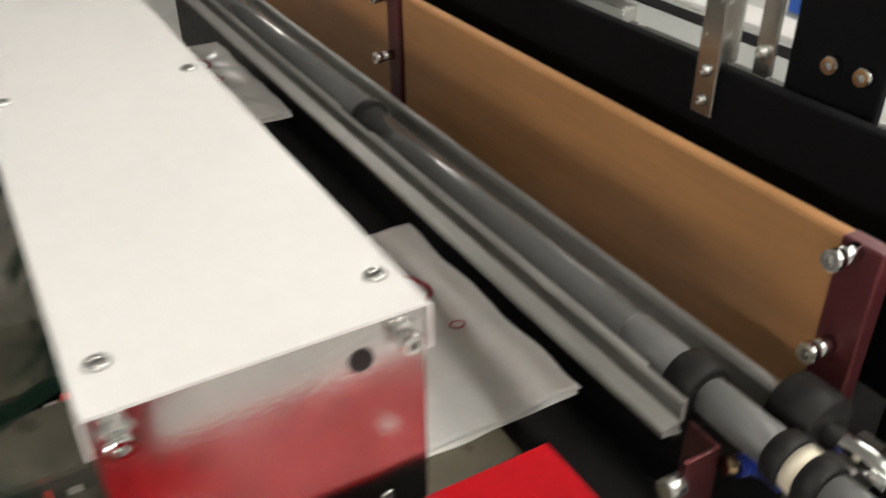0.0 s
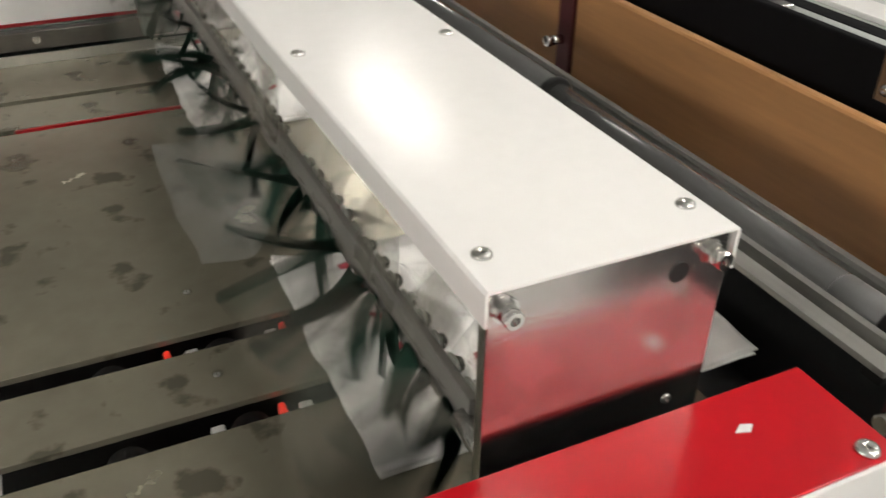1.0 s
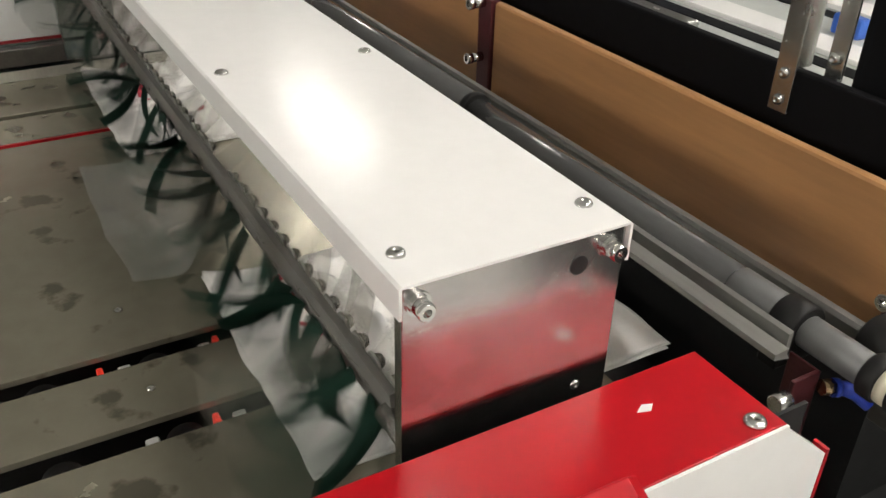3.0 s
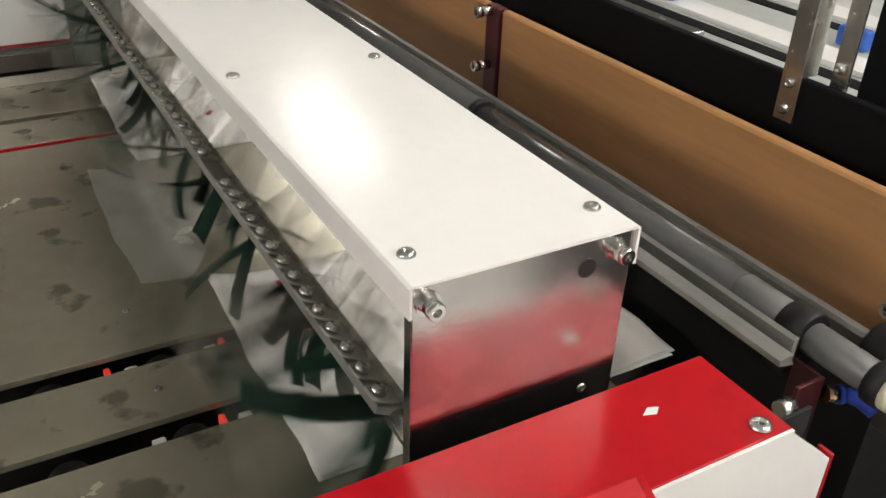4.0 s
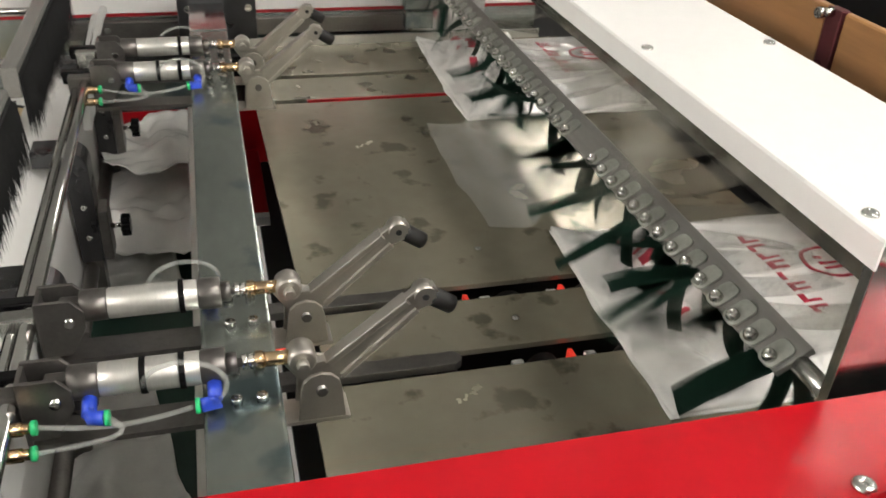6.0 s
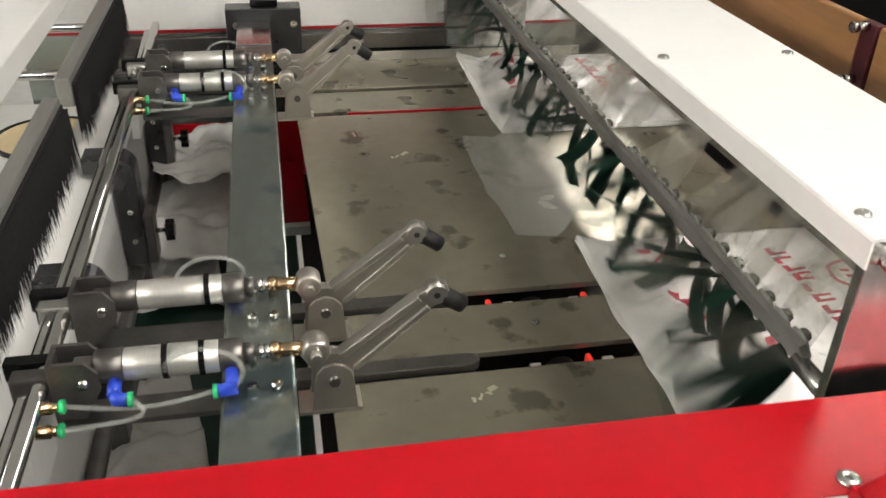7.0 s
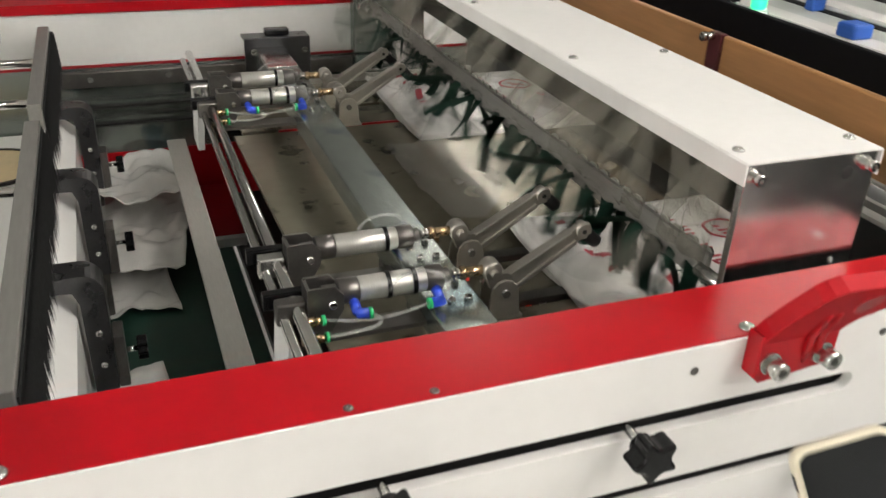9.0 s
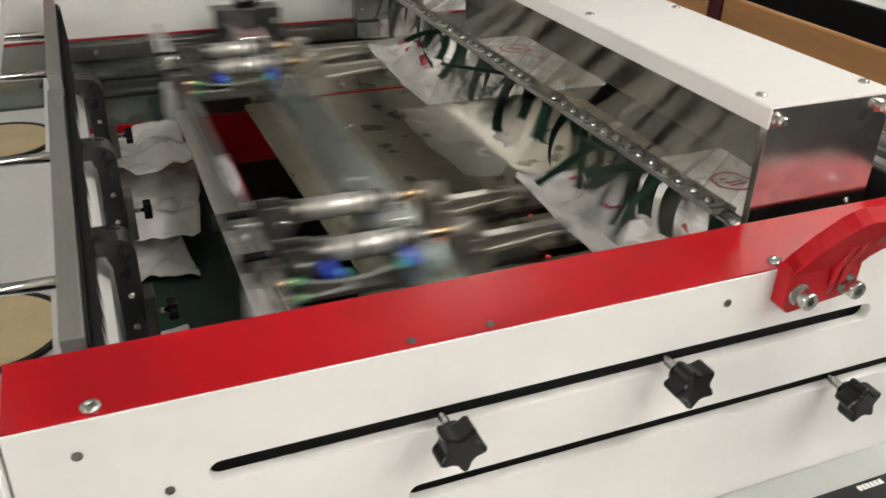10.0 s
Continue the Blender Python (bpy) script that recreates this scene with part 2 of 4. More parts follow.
def button_screw(bm, c, ax, r, h):
    """A domed button screw with a recess."""
    c, ax = Vector(c), Vector(ax).normalized()
    q = ax.to_track_quat("Z", "Y")
    seg = 16
    prof = [(r, 0), (r * 0.97, h * 0.35), (r * 0.8, h * 0.8), (r * 0.5, h), (r * 0.36, h), (r * 0.32, h * 0.4)]
    rings = [[bm.verts.new(c + q @ V(rad * math.cos(2 * math.pi * i / seg), rad * math.sin(2 * math.pi * i / seg), z)) for i in range(seg)] for rad, z in prof]
    for a, b in zip(rings, rings[1:]):
        for i in range(seg):
            bm.faces.new((a[i], a[(i + 1) % seg], b[(i + 1) % seg], b[i])).smooth = True
    bm.faces.new(rings[-1])
    bm.faces.new(list(reversed(rings[0])))


# ---------------------------------------------------------------- hall
def hall():
    bm = BM()
    add_box(bm, -8, 8, -5, 10, FLOOR - 0.1, FLOOR)
    solo("floor", bm, "floor", "grey exhibition hall floor", "floor", kind="structure")
    bm = BM()
    add_box(bm, -8, 8, -5, 10, CEIL, CEIL + 0.1)
    solo("ceiling", bm, "hall", "pale hall ceiling", "ceiling", kind="structure")
    for n, b in (("wall_west", (-8.1, -8, -5, 10)), ("wall_east", (8, 8.1, -5, 10)), ("wall_south", (-8, 8, -5.1, -5)), ("wall_north", (-8, 8, 10, 10.1))):
        bm = BM()
        add_box(bm, *b, FLOOR, CEIL)
        solo(n, bm, "hall", "plain hall wall", "wall", kind="structure")
    first = thing("ceiling_lamp", 0, 0, CEIL, "unseen white fluorescent ceiling lamp added under the hall ceiling", "lamp", "ceiling lamps")
    bm = BM()
    add_box(bm, -0.21, 0.21, -0.80, 0.80, CEIL - 0.07, CEIL, 0.01)
    part("housing", bm, "white", first)
    for x in (-0.12, 0.12):
        bm = BM()
        add_box(bm, x - 0.045, x + 0.045, -0.75, 0.75, CEIL - 0.10, CEIL - 0.072, 0.01)
        part("tube", bm, "lamp", first, "glowing white tube")
    # Lid streak and board shadow place some lamps; the others are added fill.
    spots = [(2.1, 5.4), (-5.2, -2.3), (-5.2, -0.65), (-5.66, -2.3), (-5.66, -0.65), (0.5, -3.4), (2.2, -3.4), (3.8, -3.0), (0.9, -1.2), (2.2, -1.2), (-6.12, -2.3), (-6.12, -0.65), (-5.43, 1.0), (3.7, 1.2)]
    first.location = (spots[0][0], spots[0][1], CEIL)
    for x, y in spots[1:]:
        copy_thing(first, pose(x, y, CEIL))


# ---------------------------------------------------------------- cover box over the paddle
def cover_box():
    L = 1.43
    t = thing("cover_box", 0.085, L / 2, -0.3, "white sheet-metal cover with polished steel end plates across the machine", "machine cover")
    bm = BM()
    pts = [(-0.002, -0.024), (-0.002, -0.002), (0, 0), (0.17, 0), (0.172, -0.002), (0.172, -0.03), (0.170, -0.03), (0.170, -0.002), (0, -0.002), (0, -0.024)]
    add_prism(bm, pts, "y", -0.001, L)
    lid = part("lid", bm, "white", t, "glossy white lid with folded edges")
    for y in (0.034, 0.388, 0.737, 1.086, 1.40):
        for x in (0.0135, 0.157):
            bm = BM()
            button_screw(bm, (x, y, 0), (0, 0, 1), 0.0065, 0.0032)
            part("screw", bm, "steel", lid)
    for y0, nm in ((0.002, "near"), (L - 0.012, "far")):
        bm = BM()
        add_box(bm, 0.001, 0.169, y0, y0 + 0.010, -0.31, -0.003, 0.0008)
        p = part("end_plate", bm, "plate", t, "polished stainless end plate")
        if nm == "near":
            for x in (0.012, 0.156):
                bm = BM()
                z = -0.0165
                add_ring(bm, (x, y0, z), (0, -1, 0), 0.003, 0.0085, 0.0018)
                add_ring(bm, (x, y0 - 0.0019, z), (0, -1, 0), 0.003, 0.0072, 0.0022)
                socket_bolt(bm, (x, y0 - 0.004, z), (0, -1, 0), 0.0062, 0.0085)
                part("bolt", bm, "chrome", p, "socket bolt with spring washer")
            # Near-black disc paints the shade of a bore in the end plate.
            bm = BM()
            add_cyl(bm, (0.132, y0 - 0.0006, -0.0245), (0.132, y0 + 0.001, -0.0245), 0.0072, 20)
            part("hole_disc", bm, "dark", p)
            bm = BM()
            button_screw(bm, (0.142, y0, -0.130), (0, -1, 0), 0.004, 0.0015)
            part("screw", bm, "steel", p)
    bm = BM()
    add_box(bm, 0.1655, 0.169, 0.013, L - 0.013, -0.165, -0.031)
    part("back_panel", bm, "plate", t)


# ---------------------------------------------------------------- table
def table():
    x0, x1 = -0.355, 0.345
    ys = [(-0.012, 0.307), (0.341, 0.438), (0.470, 1.095), (1.113, 1.219), (1.237, 1.412)]
    for i, (a, b) in enumerate(ys):
        bm = BM()
        xl = x0 if i not in (1, 3) else -0.335
        add_prism(bm, [(xl + (0.012 if i == 2 else 0), a), (x1, a), (x1, b), (xl, b)], "z", -0.338, -0.33, 0.0008)
        ob = solo("table_plate", bm, "table", "stained dull stainless table plate", "table plate", "table plates")
        for sx in (-0.098, 0.25):
            if i in (1, 2):
                sy = 0.390 if i == 1 else 0.551
                bm = BM()
                button_screw(bm, (sx, sy, -0.33), (0, 0, 1), 0.005, 0.0016)
                part("screw", bm, "steel", ob)
    # what shows through the slots
    bm = BM()
    add_box(bm, -0.26, 0.34, 1.06, 1.112, -0.39, -0.3386, 0.001)
    add_box(bm, -0.26, 0.34, 1.108, 1.1125, -0.3386, -0.331)
    solo("cross_beam", bm, "red", "red painted beam under the table slot", "machine beam")
    for yy in (0.306, 0.437):
        for x in (-0.20, -0.08, 0.03, 0.16):
            bm = BM()
            add_cyl(bm, (x, yy, -0.366), (x, yy + 0.036, -0.366), 0.020, 18, None, 0.002)
            solo("slot_roller", bm, "rubber", "black feed roller under the table slot", "roller", "slot rollers")
        for x in ((-0.142, -0.012) if yy > 0.4 else (-0.05,)):
            bm = BM()
            add_box(bm, x, x + 0.007, yy + 0.012, yy + 0.034, -0.375, -0.345, 0.002)
            solo("indicator", bm, "led", "small glowing red indicator under the slot", "indicator", "indicators")
        for x in (-0.120, -0.030):
            bm = BM()
            add_box(bm, x, x + 0.014, yy + 0.016, yy + 0.030, -0.385, -0.348, 0.002)
            solo("slot_bracket", bm, "whitesheet", "white bracket under the slot", "bracket", "slot brackets")
    # Added near-black tray paints in the darkness under the table slots.
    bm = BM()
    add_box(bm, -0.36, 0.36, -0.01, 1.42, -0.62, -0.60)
    solo("shade_tray", bm, "dark", "added near-black tray for the shade under the table", "machine tray", kind="structure")


# ---------------------------------------------------------------- bags
def add_sheet(bm, grid, thick):
    """A thin closed sheet below a grid of points."""
    n, m = len(grid), len(grid[0])
    top = [[bm.verts.new(p) for p in row] for row in grid]
    bot = [[bm.verts.new((p[0], p[1], p[2] - thick)) for p in row] for row in grid]
    for i in range(n - 1):
        for j in range(m - 1):
            bm.faces.new((top[i][j], top[i + 1][j], top[i + 1][j + 1], top[i][j + 1])).smooth = True
            bm.faces.new((bot[i][j], bot[i][j + 1], bot[i + 1][j + 1], bot[i + 1][j])).smooth = True
    rim = [(i, 0) for i in range(n)] + [(n - 1, j) for j in range(1, m)] + [(i, m - 1) for i in range(n - 2, -1, -1)] + [(0, j) for j in range(m - 2, 0, -1)]
    for (a, b), (c, d) in zip(rim, rim[1:] + rim[:1]):
        bm.faces.new((top[a][b], bot[a][b], bot[c][d], top[c][d]))


def bag(y0, y1, x1, logo_y, seed):
    rnd = random.Random(seed)
    x0 = 0.006
    t = thing("plastic_bag", (x0 + x1) / 2, (y0 + y1) / 2, -0.33, "stack of thin white plastic bags with red print", "plastic bag", "plastic bags")
    offs = [rnd.uniform(-0.004, 0.004) for _ in range(3)]

    def height(x, y, layer):
        u, v = (x - offs[layer] - x0) / (x1 - x0), (y - offs[layer] - y0) / (y1 - y0)
        z0 = -0.3292 + layer * 0.0032
        edge = max(0, min(1, 8 * min(u, 1 - u)) * min(1, 8 * min(v, 1 - v)))
        calm = 1.0 if x < 0.17 else max(0.12, 1 - (x - 0.17) / 0.06)
        w = noise.noise(V(x * 13 + seed, y * 9, layer)) * 0.014 + noise.noise(V(x * 40, y * 26 + seed, layer * 3)) * 0.005
        ridge = abs(noise.noise(V(x * 12 + y * 8, y * 14 - x * 5, seed + layer))) * 0.052
        fold = max(0, 1 - abs(noise.noise(V(x * 7 + 3 * y, y * 6 - 5 * x, seed * 2 + layer))) * 9) * 0.018
        lift = 0.014 * max(0, 1 - u * 9) * max(0, v * 2 - 1)
        amp = (0.2, 0.3, 1.0)[layer]
        return max(z0, z0 + 0.0016 + edge * (0.003 + calm * amp * max(-0.001, w + ridge + fold)) + lift)

    for layer in range(3):
        bm = BM()
        nx, ny = 74, 60
        grid = []
        for i in range(nx + 1):
            row = []
            for j in range(ny + 1):
                x = x0 + offs[layer] + (x1 - x0) * i / nx
                y = y0 + offs[layer] + (y1 - y0) * j / ny
                row.append((x + 0.006 * noise.noise(V(y * 14, seed, layer)), y + 0.004 * noise.noise(V(x * 18, seed, layer)), height(x, y, layer)))
            grid.append(row)
        add_sheet(bm, grid, 0.0010)
        sheet = part("sheet", bm, "bag", t)

    # red print that follows the top sheet: bars for the writing, rings for the sign
    def over(x, y):
        return max(height(x + dx, y + dy, 2) for dx in (-0.006, 0, 0.006) for dy in (-0.006, 0, 0.006)) + 0.0006

    def bar(xa, xb, ya, yb, name="print_bar"):
        bm = BM()
        n = 4
        add_sheet(bm, [[(xa + (xb - xa) * i / n, ya + (yb - ya) * j / n, over(xa + (xb - xa) * i / n, ya + (yb - ya) * j / n)) for j in range(n + 1)] for i in range(n + 1)], 0.0004)
        part(name, bm, "print", sheet)

    def ring(cx, cy, r0, r1):
        bm = BM()
        rows = [[(cx + r * math.cos(a), cy + r * math.sin(a), over(cx + r * math.cos(a), cy + r * math.sin(a))) for r in (r0, r1)] for a in [2 * math.pi * i / 40 for i in range(41)]]
        add_sheet(bm, rows, 0.0004)
        part("print_ring", bm, "print", sheet)

    for k in range(8):
        yk = logo_y + 0.078 - k * 0.024
        bar(0.262, 0.270, yk - 0.009, yk + 0.008)
        if k % 3 != 1:
            bar(0.2705, 0.288, yk - 0.009, yk - 0.004)
        if k % 2:
            bar(0.2705, 0.288, yk + 0.003, yk + 0.008)
        bar(0.070, 0.086, yk - 0.008, yk + (0.006, -0.002, 0.003)[k % 3])
    ring(0.350, logo_y, 0.034, 0.040)
    ring(0.380, logo_y - 0.083, 0.0065, 0.0088)
    for k, (xa, xb) in enumerate(((0.333, 0.367), (0.333, 0.367), (0.333, 0.346))):
        bar(xa, xb, logo_y - 0.018 + k * 0.014, logo_y - 0.012 + k * 0.014, "print_mark")
    bar(0.146, 0.158, y0 + 0.085, y0 + 0.098, "print_mark")
    return t


def clear_bag(x0, y0, y1):
    """A clear film bag that lies on the table and rises to the paddle bar."""
    bm = BM()
    nx, ny = 40, 44
    grid = []
    for i in range(nx + 1):
        row = []
        for j in range(ny + 1):
            u, v = i / nx, j / ny
            x = x0 + (0.035 - x0) * u
            y = y0 + (y1 - y0) * v
            rise = max(0.0, (u - 0.55) / 0.45) ** 1.6 * 0.10
            h = -0.3275 + rise + 0.010 * abs(noise.noise(V(x * 16, y * 11, 5))) + 0.016 * max(0, noise.noise(V(x * 7 + 2, y * 9, 8)))
            row.append((x + 0.012 * noise.noise(V(y * 9, 3, 1)), y + 0.008 * noise.noise(V(x * 14, 2, 7)), h))
        grid.append(row)
    add_sheet(bm, grid, 0.0006)
    solo("clear_bag", bm, "thinfilm", "crumpled clear plastic film bag lying on the table", "plastic bag")


# ---------------------------------------------------------------- paddle with rubber flaps
PADDLE = (0.020, -0.155)
FLAPS = []


def paddle():
    px, pz = PADDLE
    t = thing("paddle_shaft", px, 0.7, pz, "steel paddle bar with screwed-on dark green rubber flaps", "paddle shaft")
    for ya, yb in ((0.016, 0.066), (1.376, 1.414)):
        bm = BM()
        add_cyl(bm, (px, ya, pz), (px, yb, pz), 0.0085, 18)
        part("journal", bm, "steel", t, "bright steel journal")
    bm = BM()
    add_box(bm, px + 0.0015, px + 0.0085, 0.058, 1.385, pz - 0.015, pz + 0.0215, 0.0008)
    part("blade", bm, "greyrail", t, "grey steel blade bar")
    n = 46
    rnd = random.Random(5)
    for i in range(n):
        y = 0.072 + i * (1.30 / (n - 1))
        if i in (14, 15, 30):
            continue
        bm = BM()
        add_prism(bm, rounded(y - 0.0105, y + 0.0105, pz - 0.004, pz + 0.0245, 0.007, 4), "x", px + 0.0089, px + 0.0115, 0.0008)
        tab = part("clamp_tab", bm, "tab", t)
        bm = BM()
        button_screw(bm, (px + 0.0115, y, pz + 0.0165), (1, 0, 0), 0.0066, 0.0066)
        part("screw", bm, "steel", tab)
    # torn strips clamped along the bar, each turning on its own: two rows of green rubber below, two of clear film above
    def strip(y, w, L, bend, tw, k, taper, name, material, label):
        bm = BM()
        m, q = 12, 4
        grid = []
        cx, cz = px, pz - 0.004
        for a in range(m + 1):
            s = a / m
            ang = bend * (s - 0.35) + 0.12
            if a:
                cx -= L / m * math.sin(ang)
                cz -= L / m * math.cos(ang)
            row = []
            for b in range(q + 1):
                v = (b / q - 0.5) * w * (1 - taper * s * s)
                row.append(bm.verts.new((cx + v * math.sin(tw * s), y + w / 2 + v * math.cos(tw * s) + 0.012 * s * s * bend, cz + 0.003 * math.sin(v * 120 + k))))
            grid.append(row)
        for a in range(m):
            for b in range(q):
                bm.faces.new((grid[a][b], grid[a + 1][b], grid[a + 1][b + 1], grid[a][b + 1])).smooth = True
        bmesh.ops.solidify(bm, geom=bm.faces[:], thickness=0.0012)
        return part(name, bm, material, t, label, (px, y + w / 2, pz))

    # rows: look, widths, lengths, gaps, rest angle, swing (none: it spins with the rotor)
    for look_of, ws, ls, gaps, rest, sway in (
            ("green", (0.016, 0.034), (0.06, 0.10), (1.6, 2.6, 3.6), 12, 18),
            ("green", (0.015, 0.032), (0.095, 0.135), (1.1, 1.5, 2.2), 36, 74),
            ("green", (0.016, 0.032), (0.085, 0.120), (1.6, 2.4, 3.4), 18, 70),
            ("clear", (0.035, 0.060), (0.11, 0.145), (1.0, 1.25), -160, 20),
            ("clear", (0.035, 0.075), (0.09, 0.120), (1.0, 1.4), 0, None)):
        y, k = 0.062, 0
        while y < 1.32:
            w = rnd.uniform(*ws)
            L = rnd.uniform(*ls)
            bend, tw = rnd.uniform(-1.3, 1.3), rnd.uniform(-0.6, 0.6)
            if look_of == "clear":
                f = strip(y, w, L, bend * 0.5, tw * 0.6, k, 0.2, "film_strip", "film", "clear plastic strip")
            else:
                f = strip(y, w, L, bend * 0.75, tw, k, 0.15, "rubber_flap", "flap", "torn dark green rubber flap")
            FLAPS.append((f, rnd.uniform(0, 6.28), rnd.uniform(0.8, 1.25), sway, rest + rnd.uniform(-7, 7), look_of))
            y += w * rnd.choice(gaps)
            k += 1
    return t


# ---------------------------------------------------------------- near side frame
def near_frame():
    t = thing("machine_side", -0.25, -0.06, FLOOR, "white painted side frame with a red top flange", "machine frame")
    bm = BM()
    add_prism(bm, [(-0.745, -0.1030), (0.243, -0.1030), (0.243, -0.013), (-0.745, -0.013)], "z", -0.1285, -0.125, 0.0008)
    fl = part("flange", bm, "red", t, "glossy red top flange")
    for x in (0.224, -0.043, -0.683):
        bm = BM()
        button_screw(bm, (x, -0.092, -0.125), (0, 0, 1), 0.0085, 0.004)
        part("screw", bm, "steel", fl)
    bm = BM()
    add_prism(bm, [(0.158, -0.047), (0.168, -0.050), (0.174, -0.045), (0.166, -0.042)], "z", -0.1252, -0.1244)
    part("paint_chip", bm, "whitesheet", fl, "pale paint chip")
    for x in (-0.357, -0.430):
        bm = BM()
        button_screw(bm, (x, -0.0945, -0.125), (0, 0, 1), 0.0045, 0.0015)
        part("screw", bm, "darksteel", fl)
    # face plate in strips round the two slots, so that the slots go through
    ya, yb = -0.106, -0.094
    zb = -0.75
    A = (-0.607, 0.095, -0.2155, -0.1935)
    B = (-0.435, 0.30, -0.2995, -0.2785)
    bm = BM()
    add_prism(bm, [(-0.745, A[3]), (0.296, A[3]), (0.296, -0.175), (0.243, -0.1287), (-0.745, -0.1287)], "y", ya, yb)
    add_box(bm, -0.745, 0.243, ya, -0.1034, -0.1287, -0.1258)
    add_box(bm, -0.745, A[0], ya, yb, A[2], A[3])
    add_box(bm, A[1], 0.296, ya, yb, A[2], A[3])
    add_box(bm, -0.745, 0.296, ya, yb, B[3], A[2])
    add_box(bm, -0.745, B[0], ya, yb, B[2], B[3])
    add_box(bm, B[1] - 0.004, 0.296, ya, yb, B[2], B[3])
    add_box(bm, -0.745, 0.296, ya, yb, zb, B[2])
    for s in (A, B):
        r = (s[3] - s[2]) / 2
        zc = (s[2] + s[3]) / 2
        for x, d in ((s[0], 1), (s[1], -1)):
            for sg in (1, -1):
                pts = [(x, zc + sg * r)] + [(x + d * r * (1 - math.cos(radians(a))), zc + sg * r * math.sin(radians(a))) for a in (0, 15, 30, 45, 60, 75, 90)]
                add_prism(bm, pts, "y", ya, yb)
    part("face_plate", bm, "white", t, "white painted face plate with two long slots")
    # Near-black here paints the dark gap that the polished end plate mirrors.
    bm = BM()
    add_box(bm, -0.745, 0.243, -0.0185, -0.013, -0.33, -0.1305)
    part("inner_plate", bm, "dark", t)
    bm = BM()
    add_box(bm, 0.2965, 0.30, -0.1065, -0.0935, -0.75, -0.172, 0.0005)
    part("edge_strip", bm, "red", t, "red edge strip")
    bm = BM()
    add_box(bm, -0.74, 0.29, -0.095, -0.028, FLOOR, -0.42, 0.003)
    part("leg_box", bm, "whitesheet", t)
    # Near-black sheet behind the slots paints in their dark depth.
    bm = BM()
    add_box(bm, -0.74, 0.29, -0.085, -0.082, -0.42, -0.14)
    part("back_sheet", bm, "dark", t)
    for x, z in ((-0.107, -0.151), (-0.698, -0.156), (-0.638, -0.211), (0.117, -0.151)):
        bm = BM()
        add_ring(bm, (x, ya - 0.0004, z), (0, -1, 0), 0.0026, 0.0042, 0.0008, 14)
        add_cyl(bm, (x, ya - 0.0002, z), (x, ya - 0.0006, z), 0.0026, 12)
        part("screw_hole", bm, "darksteel", t)
    # lifting bracket
    b = thing("lifting_bracket", 0.0, -0.118, -0.168, "thick glossy red steel bracket bolted to the side frame", "bracket")
    bm = BM()
    add_prism(bm, [(-0.054, -0.158), (-0.047, -0.165), (0.036, -0.157), (0.037, -0.122), (0.037, -0.113), (-0.054, -0.113)], "y", -0.1255, -0.1065, 0.0015)
    part("plate", bm, "red", b)
    lean = pose(0, -0.1065, -0.118) @ pose(0, 0, 0, 27.7)
    bm = BM()
    out = [(-0.054, -0.003), (-0.050, 0.022), (-0.040, 0.046), (-0.026, 0.070), (-0.018, 0.078), (-0.006, 0.082), (0.058, 0.076), (0.068, 0.068), (0.072, 0.050), (0.070, 0.034), (0.060, 0.027), (0.048, 0.022), (0.040, 0.012), (0.037, -0.003)]
    add_prism(bm, out, "y", -0.0185, 0.0, 0.0015)
    bmesh.ops.transform(bm, matrix=lean, verts=bm.verts[:])
    arm = part("arm", bm, "redarm", b, "outward leaning red arm")
    bm = BM()
    add_ring(bm, (0.038, -0.0186, 0.050), (0, -1, 0), 0.0132, 0.0150, 0.0008, 28)
    bmesh.ops.transform(bm, matrix=lean, verts=bm.verts[:])
    part("eye_rim", bm, "red", arm)
    # Dark red disc paints the shade inside the uncut lifting eye.
    bm = BM()
    add_cyl(bm, (0.038, -0.0180, 0.050), (0.038, -0.0189, 0.050), 0.0132, 28)
    bmesh.ops.transform(bm, matrix=lean, verts=bm.verts[:])
    part("eye", bm, "darkred", arm, "dark disc for the shaded lifting eye")
    for x, z in ((-0.040, -0.143), (0.020, -0.143)):
        bm = BM()
        socket_bolt(bm, (x, -0.128, z), (0, -1, 0), 0.0095, 0.016)
        add_ring(bm, (x, -0.1256, z), (0, -1, 0), 0.005, 0.0115, 0.0024, 22)
        part("bolt", bm, "steel", b, "large socket bolt")
    for x in (0.000, 0.012):
        bm = BM()
        add_tube(bm, [(x, -0.122, -0.150), (x, -0.1265, -0.135), (x, -0.129, -0.118), (x, -0.137, -0.100), (x, -0.140, -0.088)], 0.0042, 12)
        part("weld_ridge", bm, "red", b)
    # star knobs
    def knob(x, z):
        k = thing("star_knob", x, -0.15, z, "black plastic star knob on a threaded stem in the frame slot", "knob", "star knobs")
        bm = BM()
        add_cyl(bm, (x, -0.08, z), (x, -0.134, z), 0.0042, 14)
        for i in range(11):
            add_ring(bm, (x, -0.107 - i * 0.002, z), (0, -1, 0), 0.004, 0.0048, 0.001, 14)
        part("stem", bm, "chrome", k, "steel threaded stem")
        bm = BM()
        out = []
        for i in range(72):
            a = 2 * math.pi * i / 72
            rr = 0.0183 + 0.0040 * math.cos(5 * a + 60 * x) + 0.0008 * math.cos(10 * a + 120 * x)
            out.append((x + rr * math.cos(a), z + rr * math.sin(a)))
        add_prism(bm, out, "y", -0.156, -0.132, 0.003)
        add_cyl(bm, (x, -0.132, z), (x, -0.125, z), 0.011, 20)
        part("head", bm, "black", k)
    for x, z in ((-0.405, -0.205), (-0.168, -0.204), (0.067, -0.290)):
        knob(x, z)


